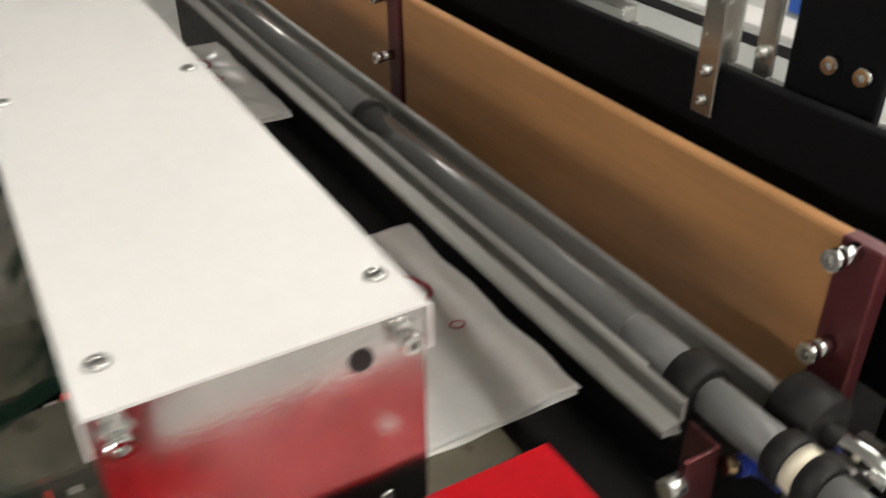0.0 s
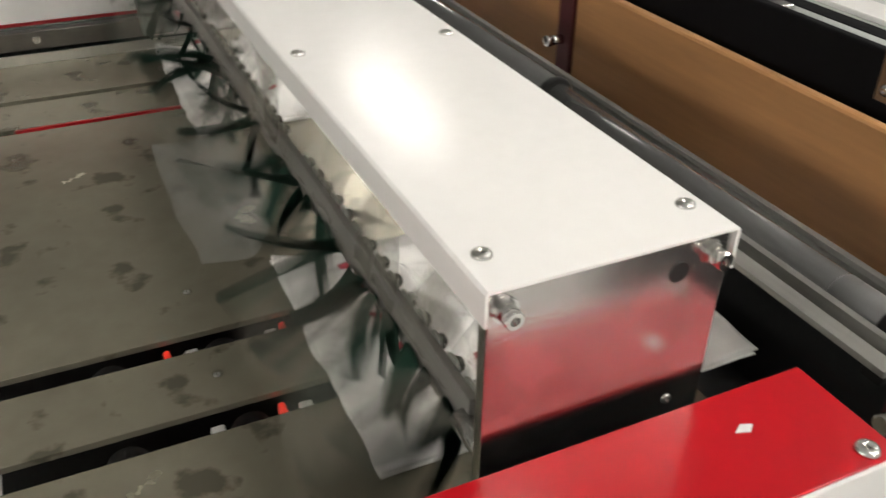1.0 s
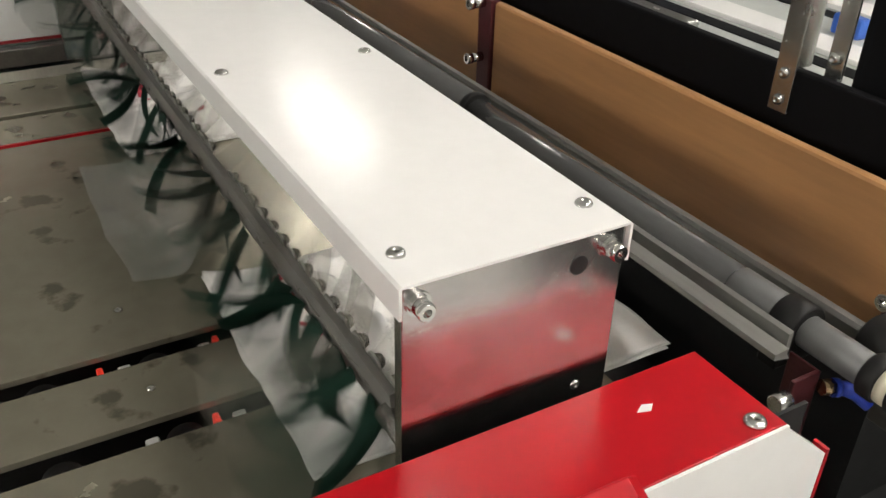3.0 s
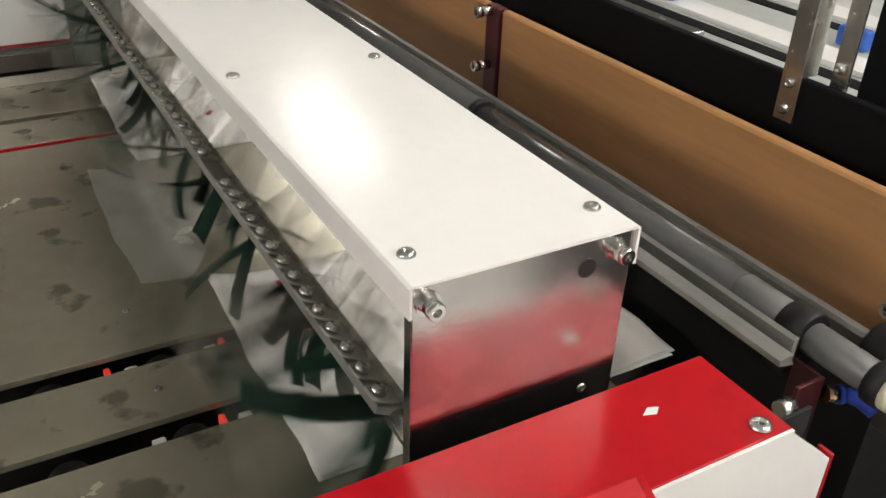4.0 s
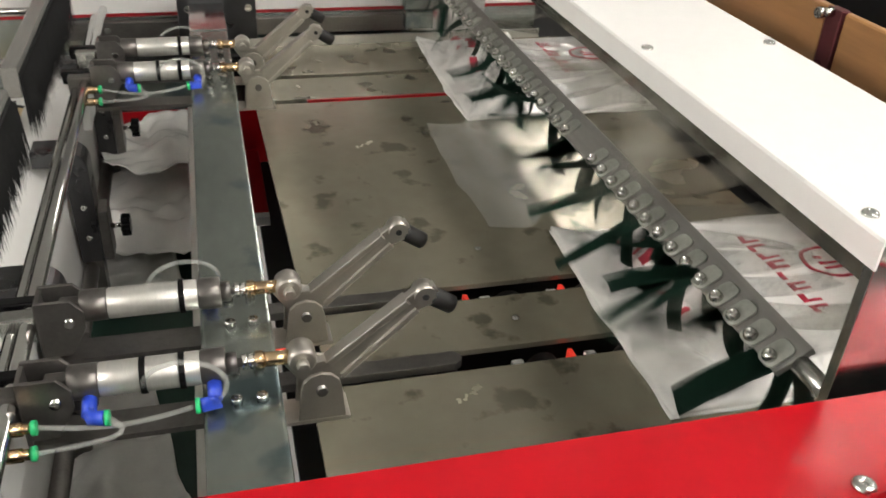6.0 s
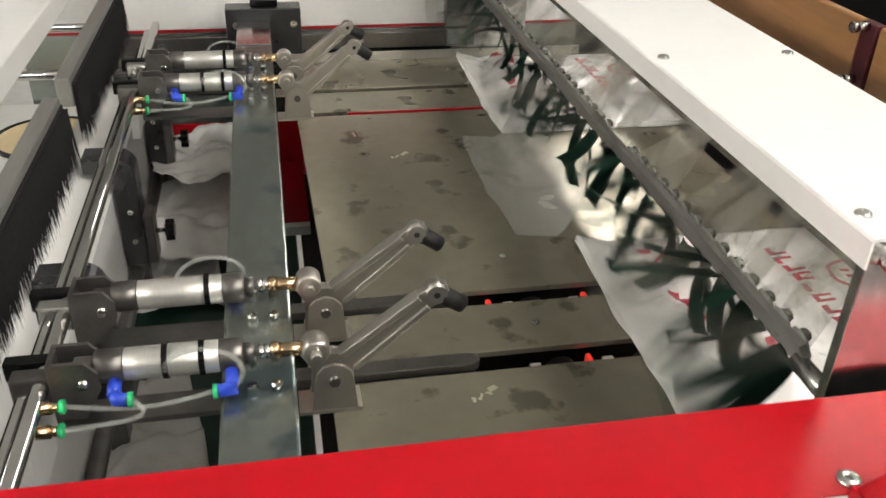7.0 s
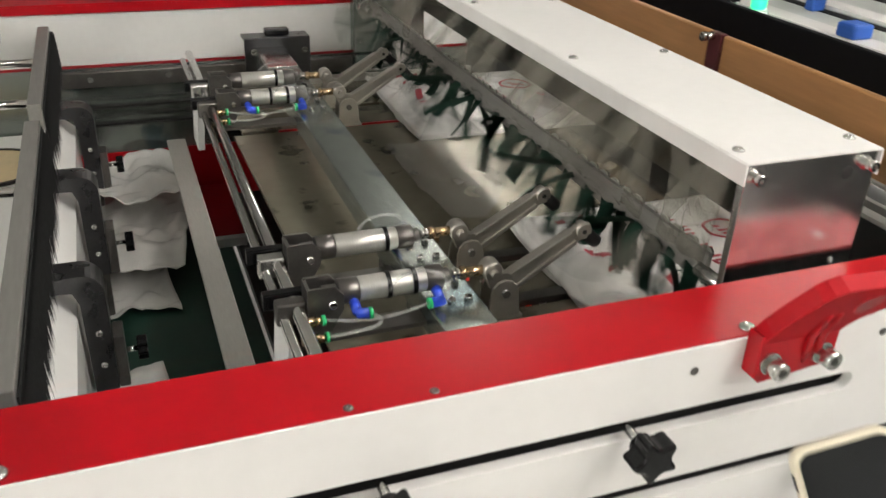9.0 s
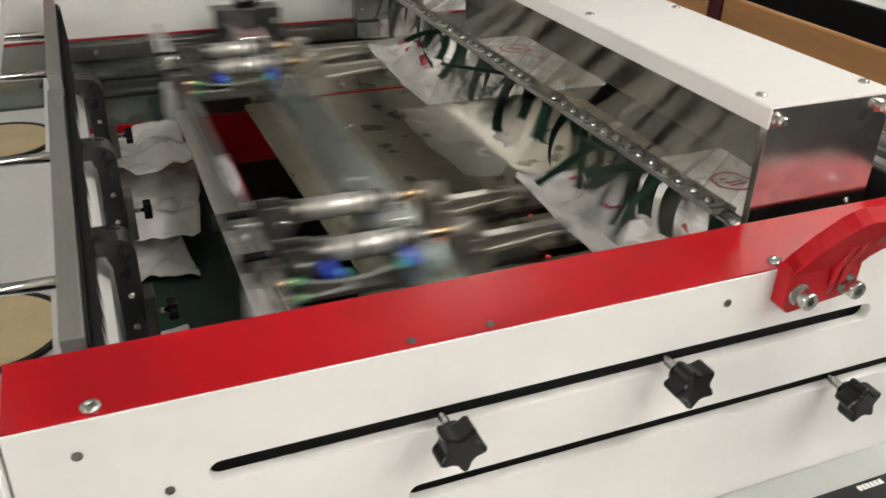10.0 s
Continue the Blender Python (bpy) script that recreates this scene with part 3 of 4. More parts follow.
# ---------------------------------------------------------------- far side frame
def far_frame():
    t = thing("machine_side", -0.2, 1.5, FLOOR, "white and red far side frame with a dark guide rail", "machine frame")
    y = 1.45
    bm = BM()
    add_box(bm, -0.9, 0.3, y, y + 0.006, -0.262, -0.130)
    part("face_plate", bm, "whitesheet", t, "white painted plate")
    bm = BM()
    add_box(bm, -0.9, 0.3, y - 0.004, y + 0.09, -0.1295, -0.125)
    add_box(bm, -0.9, 0.3, y - 0.0045, y - 0.0005, -0.146, -0.1295)
    part("flange", bm, "red", t)
    bm = BM()
    add_box(bm, -0.9, 0.3, y - 0.002, y + 0.006, -0.268, -0.2625)
    part("trim_line", bm, "darkred", t)
    bm = BM()
    add_box(bm, -0.70, 0.0, y - 0.022, y, -0.309, -0.274, 0.002)
    part("guide_rail", bm, "darksteel", t, "dark steel guide rail")
    for x in (-0.452, -0.2, -0.62):
        bm = BM()
        socket_bolt(bm, (x, y - 0.022, -0.29), (0, -1, 0), 0.007, 0.004)
        part("rail_bolt", bm, "steel", t)
    bm = BM()
    add_box(bm, -0.9, 0.3, y, y + 0.006, -0.475, -0.2685)
    part("lower_plate", bm, "beam", t, "grey steel lower plate")
    bm = BM()
    add_box(bm, -0.9, 0.3, y - 0.002, y + 0.03, -0.62, -0.4755)
    part("lower_beam", bm, "red", t)
    for z, flip in ((-0.352, -1), (-0.394, -1)):
        bm = BM()
        add_box(bm, -0.75, -0.30, y - 0.040, y - 0.020, z, z + 0.004)
        n = 60
        for i in range(n):
            x = -0.75 + i * 0.45 / n
            add_box(bm, x, x + 0.0042, y - 0.040, y - 0.020, z - 0.0035, z + 0.0002)
        part("toothed_belt", bm, "rubber", t, "black toothed drive belt")
    bm = BM()
    add_box(bm, -0.012, 0.09, 1.415, 1.447, -0.262, -0.12, 0.002)
    add_box(bm, -0.012, 0.05, 1.405, 1.44, -0.30, -0.2625, 0.002)
    part("bearing_block", bm, "beam", t, "grey bearing block")
    bm = BM()
    add_cyl(bm, (0.02, 1.415, -0.155), (0.02, 1.395, -0.155), 0.024, 24)
    part("shaft_collar", bm, "steel", t)
    bm = BM()
    button_screw(bm, (0.005, 1.415, -0.235), (0, -1, 0), 0.007, 0.004)
    part("screw", bm, "steel", t)
    bm = BM()
    add_box(bm, -0.355, 0.3, 1.413, 1.418, -0.338, -0.312)
    part("table_edge", bm, "alu", t)
    # Small near-black disc, the painted dark of a bore.
    bm = BM()
    add_cyl(bm, (-0.6855, y - 0.0004, -0.187), (-0.6855, y + 0.001, -0.187), 0.004, 12)
    part("hole_disc", bm, "dark", t)


# ---------------------------------------------------------------- gripper carriage
ARMS = []
CAR = (-0.23, 0.66, -0.262)
PAIRS = (0.195, 0.305, 0.915, 1.025)


def arm_mesh(y):
    """A ribbed bell-crank arm, from its pivot up to the knuckle and out to the tip."""
    px, pz = -0.163, -0.220
    bm = BM()
    d = V(0.104, 0.064)
    L = d.length
    ux, uz = d.x / L, d.y / L
    nx, nz = -uz, ux

    def P(a, b):
        return (px + ux * a + nx * b, pz + uz * a + nz * b)
    web = [P(-0.006, -0.010), P(0.02, -0.011), P(0.105, -0.007), P(0.118, -0.011), P(0.132, -0.008), P(0.134, 0.002), P(0.122, 0.009), P(0.10, 0.010), P(0.02, 0.012), P(0.010, 0.02), P(0.008, 0.036), P(0.0, 0.042), P(-0.008, 0.036), P(-0.012, 0.01)]
    add_prism(bm, web, "y", y - 0.0045, y + 0.0045, 0.0008)
    for b0, b1 in ((0.007, 0.013), (-0.012, -0.0065)):
        rib = [P(0.018, b0), P(0.018, b1), P(0.108, b1 - 0.003 * (1 if b0 > 0 else -1)), P(0.108, b0 - 0.003 * (1 if b0 > 0 else -1))]
        add_prism(bm, rib, "y", y - 0.0075, y + 0.0075, 0.001)
    c = P(0.122, 0)
    add_cyl(bm, (c[0], y - 0.008, c[1]), (c[0], y + 0.008, c[1]), 0.0095, 18)
    return bm, P


def carriage():
    t = thing("gripper_carriage", *CAR, "steel gripper carriage with four air cylinders and clamping arms", "machine carriage")
    # beam
    bm = BM()
    add_box(bm, -0.263, -0.197, 0.02, 1.342, -0.2575, -0.2175, 0.003)
    part("cross_beam", bm, "beam", t, "grey-green galvanised box beam")
    # far end bracket
    bm = BM()
    add_box(bm, -0.285, -0.135, 1.345, 1.353, -0.290, -0.195, 0.002)
    add_box(bm, -0.285, -0.135, 1.353, 1.40, -0.203, -0.196, 0.001)
    eb = part("end_bracket", bm, "gunmetal", t, "dark steel end bracket")
    # Added thin plate that stands for the beam's bright polished top.
    bm = BM()
    add_box(bm, -0.262, -0.198, 1.18, 1.344, -0.2173, -0.2155, 0.0006)
    part("polished_top", bm, "plate", t, "added polished strip for the beam's bright top")
    for x in (-0.265, -0.150):
        bm = BM()
        socket_bolt(bm, (x, 1.345, -0.225), (0, -1, 0), 0.0075, 0.009)
        part("bolt", bm, "chrome", eb)
    bm = BM()
    add_box(bm, -0.235, -0.180, 1.36, 1.385, -0.1955, -0.18, 0.003)
    part("slider", bm, "black", eb, "black plastic slider")
    # rods
    for x, z, r, y0, y1, mm in ((-0.413, -0.205, 0.0075, 0.0, 1.285, "chrome"), (-0.428, -0.214, 0.0058, 0.0, 1.27, "chrome")):
        bm = BM()
        add_cyl(bm, (x, y0, z), (x, y1, z), r, 16, None, 0.001)
        part("guide_rod", bm, mm, t, "polished rod")
    for k, y in enumerate(PAIRS):
        # clamp blocks and side links
        bm = BM()
        add_box(bm, -0.437, -0.4035, y - 0.009, y + 0.009, -0.222, -0.194, 0.003)
        blk = part("clamp_block", bm, "steel" if k % 2 else "darksteel", t)
        bm = BM()
        add_box(bm, -0.447, -0.400, y + 0.016, y + 0.030, -0.214, -0.194, 0.002)
        part("clip", bm, "black", blk, "black clip")
        # clevis
        bm = BM()
        for s in (-1, 1):
            add_prism(bm, [(-0.402, -0.176), (-0.372, -0.176), (-0.362, -0.188), (-0.362, -0.206), (-0.378, -0.235), (-0.402, -0.235)], "y", y + s * 0.014 - 0.002, y + s * 0.014 + 0.002, 0.0005)
        add_box(bm, -0.403, -0.399, y - 0.0155, y + 0.0155, -0.24, -0.178)
        add_box(bm, -0.403, -0.26, y - 0.016, y + 0.016, -0.246, -0.2405)
        cv = part("clevis", bm, "darksteel", t, "steel clevis bracket")
        bm = BM()
        add_cyl(bm, (-0.375, y - 0.020, -0.198), (-0.375, y + 0.020, -0.198), 0.0042, 12)
        part("pin", bm, "chrome", cv)
        # cylinder
        zc = -0.192
        bm = BM()
        add_cyl(bm, (-0.342, y, zc), (-0.262, y, zc), 0.0145, 28, None, 0.001)
        cy = part("air_cylinder", bm, "alu", t, "silver air cylinder")
        bm = BM()
        add_cyl(bm, (-0.366, y, zc), (-0.342, y, zc), 0.0150, 24, None, 0.0015)
        add_box(bm, -0.384, -0.366, y - 0.007, y + 0.007, zc - 0.011, zc + 0.008, 0.002)
        part("rear_cap", bm, "darksteel", cy)
        bm = BM()
        add_cyl(bm, (-0.262, y, zc), (-0.241, y, zc), 0.0150, 24, None, 0.0015)
        add_cyl(bm, (-0.241, y, zc), (-0.232, y, zc), 0.0095, 6)
        part("front_cap", bm, "darksteel", cy)
        for x in ((-0.279,) if k % 2 else (-0.279, -0.310)):
            bm = BM()
            add_ring(bm, (x, y, zc), (1, 0, 0), 0.0146, 0.0162, 0.005, 24)
            part("band", bm, "black", cy, "black clamping band")
        bm = BM()
        add_cyl(bm, (-0.232, y, zc), (-0.205, y, zc), 0.004, 12)
        for x in (-0.228, -0.222):
            add_cyl(bm, (x, y, zc), (x + 0.004, y, zc), 0.0068, 6)
        part("piston_rod", bm, "chrome", cy)
        bm = BM()
        add_cyl(bm, (-0.214, y, zc), (-0.186, y, zc), 0.0065, 14)
        add_cyl(bm, (-0.217, y, zc), (-0.210, y, zc), 0.0085, 6)
        part("rod_end", bm, "brass", cy, "brassy rod end")
        bm = BM()
        add_cyl(bm, (-0.178, y - 0.011, zc), (-0.178, y + 0.011, zc), 0.0125, 20, None, 0.002)
        add_cyl(bm, (-0.178, y - 0.02, zc), (-0.178, y - 0.010, zc), 0.0055, 6)
        part("knuckle", bm, "casting", cy)
        # hinge
        bm = BM()
        for s in (-1, 1):
            pts = [(-0.184, -0.2535), (-0.142, -0.2535), (-0.1445, -0.226)] + [(-0.163 + 0.018 * math.cos(radians(a)), -0.221 + 0.018 * math.sin(radians(a))) for a in (0, 30, 60, 90, 120, 150, 180)] + [(-0.1815, -0.226)]
            add_prism(bm, pts, "y", y + s * 0.0135 - 0.002, y + s * 0.0135 + 0.002, 0.0006)
        add_box(bm, -0.196, -0.138, y - 0.0158, y + 0.0158, -0.2575, -0.2538)
        hg = part("hinge_bracket", bm, "casting", t, "nickel hinge bracket")
        bm = BM()
        add_cyl(bm, (-0.163, y - 0.020, -0.220), (-0.163, y + 0.020, -0.220), 0.0052, 6)
        part("pivot", bm, "darksteel", hg)
        # screws on the beam
        for x in (-0.235, -0.214):
            for s in (-1, 1):
                bm = BM()
                socket_bolt(bm, (x, y + s * 0.022, -0.2175), (0, 0, 1), 0.005, 0.007)
                part("beam_screw", bm, "chrome", t)
        # arm
        bm, P = arm_mesh(y)
        arm = part("clamp_arm", bm, "casting", t, "ribbed nickel clamp arm", (-0.163, y, -0.220))
        bm = BM()
        c = P(0.124, -0.006)
        e = P(0.131, -0.030)
        add_cyl(bm, (c[0], y, c[1]), (e[0], y, e[1]), 0.0085, 18, None, 0.0015)
        part("rubber_tip", bm, "rubber", arm, "black rubber tip")
        # Near-black plug paints the shade of the arm's tip bore.
        bm = BM()
        c = P(0.122, 0)
        add_cyl(bm, (c[0], y - 0.0085, c[1]), (c[0], y + 0.0085, c[1]), 0.003, 12)
        part("tip_hole_disc", bm, "dark", arm)
        ARMS.append(arm)
        # fittings and hoses
        for x, in ((-0.350,), (-0.252,)):
            sy = y - 0.017 if k % 2 == 0 else y + 0.017
            sg = -1 if k % 2 == 0 else 1
            bm = BM()
            add_cyl(bm, (x, y + sg * 0.012, zc - 0.008), (x, y + sg * 0.028, zc - 0.013), 0.006, 12)
            add_tube(bm, [(x, y + sg * 0.024, zc - 0.012), (x + 0.002, y + sg * 0.030, zc - 0.014), (x + (0.012 if x < -0.3 else -0.012), y + sg * 0.032, zc - 0.014)], 0.0062, 12)
            f = part("elbow_fitting", bm, "blue", t, "blue push-in elbow")
            ex = x + (0.012 if x < -0.3 else -0.012)
            bm = BM()
            add_cyl(bm, (ex, y + sg * 0.032, zc - 0.014), (ex + (0.004 if x < -0.3 else -0.004), y + sg * 0.032, zc - 0.014), 0.0066, 14)
            part("release_ring", bm, "greenring", f, "green release ring")
        sg = -1 if k % 2 == 0 else 1
        for j in (0, 1):
            bm = BM()
            yy = y + sg * (0.034 + 0.016 * j)
            add_cyl(bm, (-0.418, yy, -0.205 - 0.012 * j), (-0.398, yy, -0.205 - 0.012 * j), 0.0058, 6)
            add_cyl(bm, (-0.400, yy, -0.205 - 0.012 * j), (-0.392, yy, -0.205 - 0.012 * j), 0.0045, 12)
            f = part("hose_nipple", bm, "brass", t, "brass hose nipple")
            bm = BM()
            add_cyl(bm, (-0.392, yy, -0.205 - 0.012 * j), (-0.388, yy, -0.205 - 0.012 * j), 0.0062, 14)
            part("release_ring", bm, "greenring", f)
            bm = BM()
            pts = []
            for i in range(19):
                s = i / 18
                if j == 0:
                    pts.append((-0.388 + 0.120 * s, yy + (y + sg * 0.032 - yy) * s, -0.205 - 0.001 * s - 0.009 * math.sin(math.pi * s)))
                else:
                    pts.append((-0.388 + 0.054 * s + 0.030 * math.sin(math.pi * s), yy + (y + sg * 0.033 - yy) * s, -0.217 + 0.011 * s - 0.006 * math.sin(math.pi * s)))
            add_tube(bm, pts, 0.0022, 8)
            part("air_hose", bm, "hose", t, "clear plastic air hose")
        bm = BM()
        pts = []
        for i in range(21):
            a = math.pi * (0.05 + 1.5 * i / 20)
            pts.append((-0.262 + 0.026 * math.sin(a) - 0.02 * i / 20, y + sg * (0.030 - 0.014 * i / 20), zc + 0.004 - 0.020 * math.cos(a)))
        add_tube(bm, pts, 0.0022, 8)
        part("air_hose", bm, "hose", t, "clear plastic hose loop")
    # The red marker takes the indicators' glowing material, though it is no lamp.
    for y, mm in ((0.250, "led"), (0.36, "brass")):
        bm = BM()
        add_box(bm, -0.1965, -0.182, y - 0.004, y + 0.004, -0.236, -0.228, 0.001)
        part("marker", bm, mm, t, "small bright marker")
    for y in (0.324, 0.454):
        bm = BM()
        add_prism(bm, [(-0.235, y - 0.011), (0.0, y - 0.011), (0.008, y - 0.006), (0.010, y), (0.008, y + 0.006), (0.0, y + 0.011), (-0.235, y + 0.011)], "z", -0.334, -0.323, 0.001)
        add_box(bm, -0.235, -0.215, y - 0.010, y + 0.010, -0.3235, -0.2578)
        part("slot_runner", bm, "darksteel", t, "dark runner in the table slot")
    # guide tongues under the rods
    for y in (0.17, 1.0):
        bm = BM()
        add_prism(bm, [(-0.432, -0.225), (-0.420, -0.225), (-0.425, -0.31), (-0.437, -0.31)], "y", y - 0.02, y + 0.06, 0.0006)
        part("guide_tongue", bm, "whitesheet", t, "white guide tongue")
    return t


# ---------------------------------------------------------------- intake side with brushes
def intake():
    # belt and sheets
    bm = BM()
    add_box(bm, -0.80, -0.37, -0.05, 1.44, -0.62, -0.60, 0.004)
    solo("conveyor_belt", bm, "belt", "dark green conveyor belt below the carriage", "conveyor belt")

    def sheet(x0, x1, y0, y1, z, seed, turn, label="crumpled white plastic sheet lying on the green belt"):
        rnd = random.Random(seed)
        bm = BM()
        n = 26
        g = []
        for i in range(n + 1):
            row = []
            for j in range(n + 1):
                u, v = i / n - 0.5, j / n - 0.5
                jag = 1 + 0.10 * noise.noise(V(math.atan2(v, u) * 2.2, seed, 0)) * (max(abs(u), abs(v)) * 2) ** 4
                x = (x0 + x1) / 2 + (x1 - x0) * u * jag
                y = (y0 + y1) / 2 + (y1 - y0) * v * jag
                h = z + 0.003 + 0.06 * max(0, noise.noise(V(x * 9 + seed, y * 8, 2))) + 0.022 * abs(noise.noise(V(x * 22, y * 20, seed)))
                row.append((x, y, h))
            g.append(row)
        add_sheet(bm, g, 0.001)
        ob = solo("plastic_sheet", bm, "bag", label, "plastic sheet", "plastic sheets")
        ob.rotation_euler[2] = radians(turn)
    sheet(-0.72, -0.52, 0.88, 1.22, -0.60, 3, 4)
    sheet(-0.68, -0.455, 0.98, 1.40, -0.555, 9, -8)
    sheet(-0.65, -0.455, 1.19, 1.415, -0.50, 14, 6)
    sheet(-0.70, -0.52, 0.34, 0.66, -0.60, 21, 12)
    # red inner panel, pale divider
    bm = BM()
    add_box(bm, -0.41, -0.340, 1.15, 1.445, -0.60, -0.58, 0.003)
    solo("inner_beam", bm, "red", "red painted inner machine beam", "machine beam")
    bm = BM()
    add_box(bm, -0.41, -0.340, 1.13, 1.1485, -0.60, -0.58)
    solo("beam_end", bm, "whitesheet", "white end of the inner beam", "machine beam")
    bm = BM()
    add_box(bm, -0.478, -0.438, 0.0, 1.30, -0.408, -0.40, 0.002)
    add_box(bm, -0.442, -0.438, 0.0, 1.30, -0.55, -0.4085)
    solo("divider_rail", bm, "alu", "pale grey long divider rail", "rail")
    # knob plates
    def knob_plate(y):
        t = thing("slide_bracket", -0.65, y, -0.58, "dark steel slide bracket with a black knob", "bracket", "slide brackets")
        bm = BM()
        o = [(-0.70, -0.328), (-0.70, -0.304)] + [(-0.652 + 0.03 * math.sin(radians(a)), -0.334 + 0.03 * math.cos(radians(a))) for a in (0, 15, 30, 45, 60, 75, 90)] + [(-0.622, -0.50), (-0.655, -0.50), (-0.657, -0.35), (-0.665, -0.330)]
        add_prism(bm, o, "y", y, y + 0.05, 0.001)
        pl = part("bracket_plate", bm, "gunmetal", t)
        bm = BM()
        add_box(bm, -0.6215, -0.606, y + 0.002, y + 0.046, -0.50, -0.41, 0.002)
        part("side_block", bm, "darksteel", t)
        for z in (-0.40, -0.455):
            bm = BM()
            button_screw(bm, (-0.638, y, z), (0, -1, 0), 0.0055, 0.003)
            part("screw", bm, "steel", pl)
        bm = BM()
        add_cyl(bm, (-0.606, y + 0.02, -0.447), (-0.590, y + 0.02, -0.447), 0.004, 12)
        part("stem", bm, "chrome", t)
        bm = BM()
        out = [(y + 0.02 + (0.0155 + 0.003 * math.cos(6 * a)) * math.cos(a), -0.447 + (0.0155 + 0.003 * math.cos(6 * a)) * math.sin(a)) for a in [2 * math.pi * i / 60 for i in range(60)]]
        add_prism(bm, out, "x", -0.590, -0.575, 0.002)
        part("knob", bm, "black", t, "black star knob")
        bm = BM()
        add_box(bm, -0.652, -0.626, y + 0.01, y + 0.04, -0.60, -0.5005)
        part("foot", bm, "darksteel", t)
    for y in (0.523, 0.887, 1.28):
        knob_plate(y)
    bm = BM()
    add_prism(bm, [(-0.735, -0.310), (-0.664, -0.372), (-0.659, -0.60), (-0.665, -0.60), (-0.670, -0.376), (-0.735, -0.317)], "y", 0.05, 1.36)
    solo("white_guide", bm, "white", "long slanted white guide panel beside the belt", "guide panel")
    bm = BM()
    add_cyl(bm, (-0.645, 0.1, -0.52), (-0.645, 1.42, -0.52), 0.012, 16)
    solo("slide_rod", bm, "darksteel", "dark round slide rod", "rod")
    # brushes
    rnd = random.Random(2)
    for y0, y1 in ((0.06, 0.782), (0.862, 1.40)):
        t = thing("brush_bar", -0.695, (y0 + y1) / 2, -0.26, "aluminium bar holding a row of black bristles", "brush", "brushes")
        bm = BM()
        add_box(bm, -0.708, -0.686, y0, y1, -0.205, -0.16, 0.0015)
        part("holder", bm, "greyrail", t)
        bm = BM()
        add_box(bm, -0.6855, -0.6835, y0 + 0.003, y1 - 0.003, -0.247, -0.17)
        n = int((y1 - y0) / 0.0014)
        for i in range(n):
            y = y0 + 0.004 + (y1 - y0 - 0.008) * i / n
            for s in (0, 1):
                ex, ey = rnd.uniform(-0.006, 0.010), rnd.uniform(-0.006, 0.006)
                l = rnd.uniform(0.078, 0.098)
                x = -0.684 + s * 0.004
                a = [bm.verts.new((x, y, -0.175)), bm.verts.new((x + 0.0025, y + 0.002, -0.175)), bm.verts.new((x + ex, y + ey, -0.178 - l))]
                bm.faces.new(a)
        tagged(part("bristles", bm, "brush", t, "black bristles"), kind="stuff")
        for k in range(2):
            yy = y0 + (y1 - y0) * (0.25 + 0.5 * k)
            bm = BM()
            add_cyl(bm, (-1.0, yy, -0.20), (-0.682, yy, -0.20), 0.0075, 14)
            part("cross_rod", bm, "chrome", t, "polished cross rod")
    # white rail and intake table
    bm = BM()
    add_box(bm, -0.88, -0.785, -0.02, 1.44, -0.195, -0.15, 0.003)
    solo("intake_rail", bm, "white", "white painted intake rail", "rail")
    bm = BM()
    add_box(bm, -0.85, -0.747, -0.13, -0.021, FLOOR, -0.06, 0.004)
    solo("corner_post", bm, "white", "white painted corner post of the machine", "post")
    bm = BM()
    add_cyl(bm, (-0.83, 0.85, -0.15), (-0.83, 0.85, -0.12), 0.016, 18)
    solo("stop_knob", bm, "black", "black round stop on the white rail", "knob")
    bm = BM()
    add_box(bm, -1.1, -0.72, 0.0, 1.44, -0.43, -0.41, 0.003)
    solo("intake_table", bm, "whitesheet", "white intake table under the brushes", "table")
    for y in (0.50, 1.24):
        t = thing("round_plate", -0.83, y, -0.41, "beige round plate with a black rim set in the white table", "round plate", "round plates")
        bm = BM()
        add_cyl(bm, (-0.83, y, -0.409), (-0.83, y, -0.404), 0.095, 48)
        part("plate", bm, "beige", t)
        bm = BM()
        add_ring(bm, (-0.83, y, -0.4092), (0, 0, 1), 0.0955, 0.103, 0.007, 48)
        part("rim", bm, "rubber", t, "black rim")


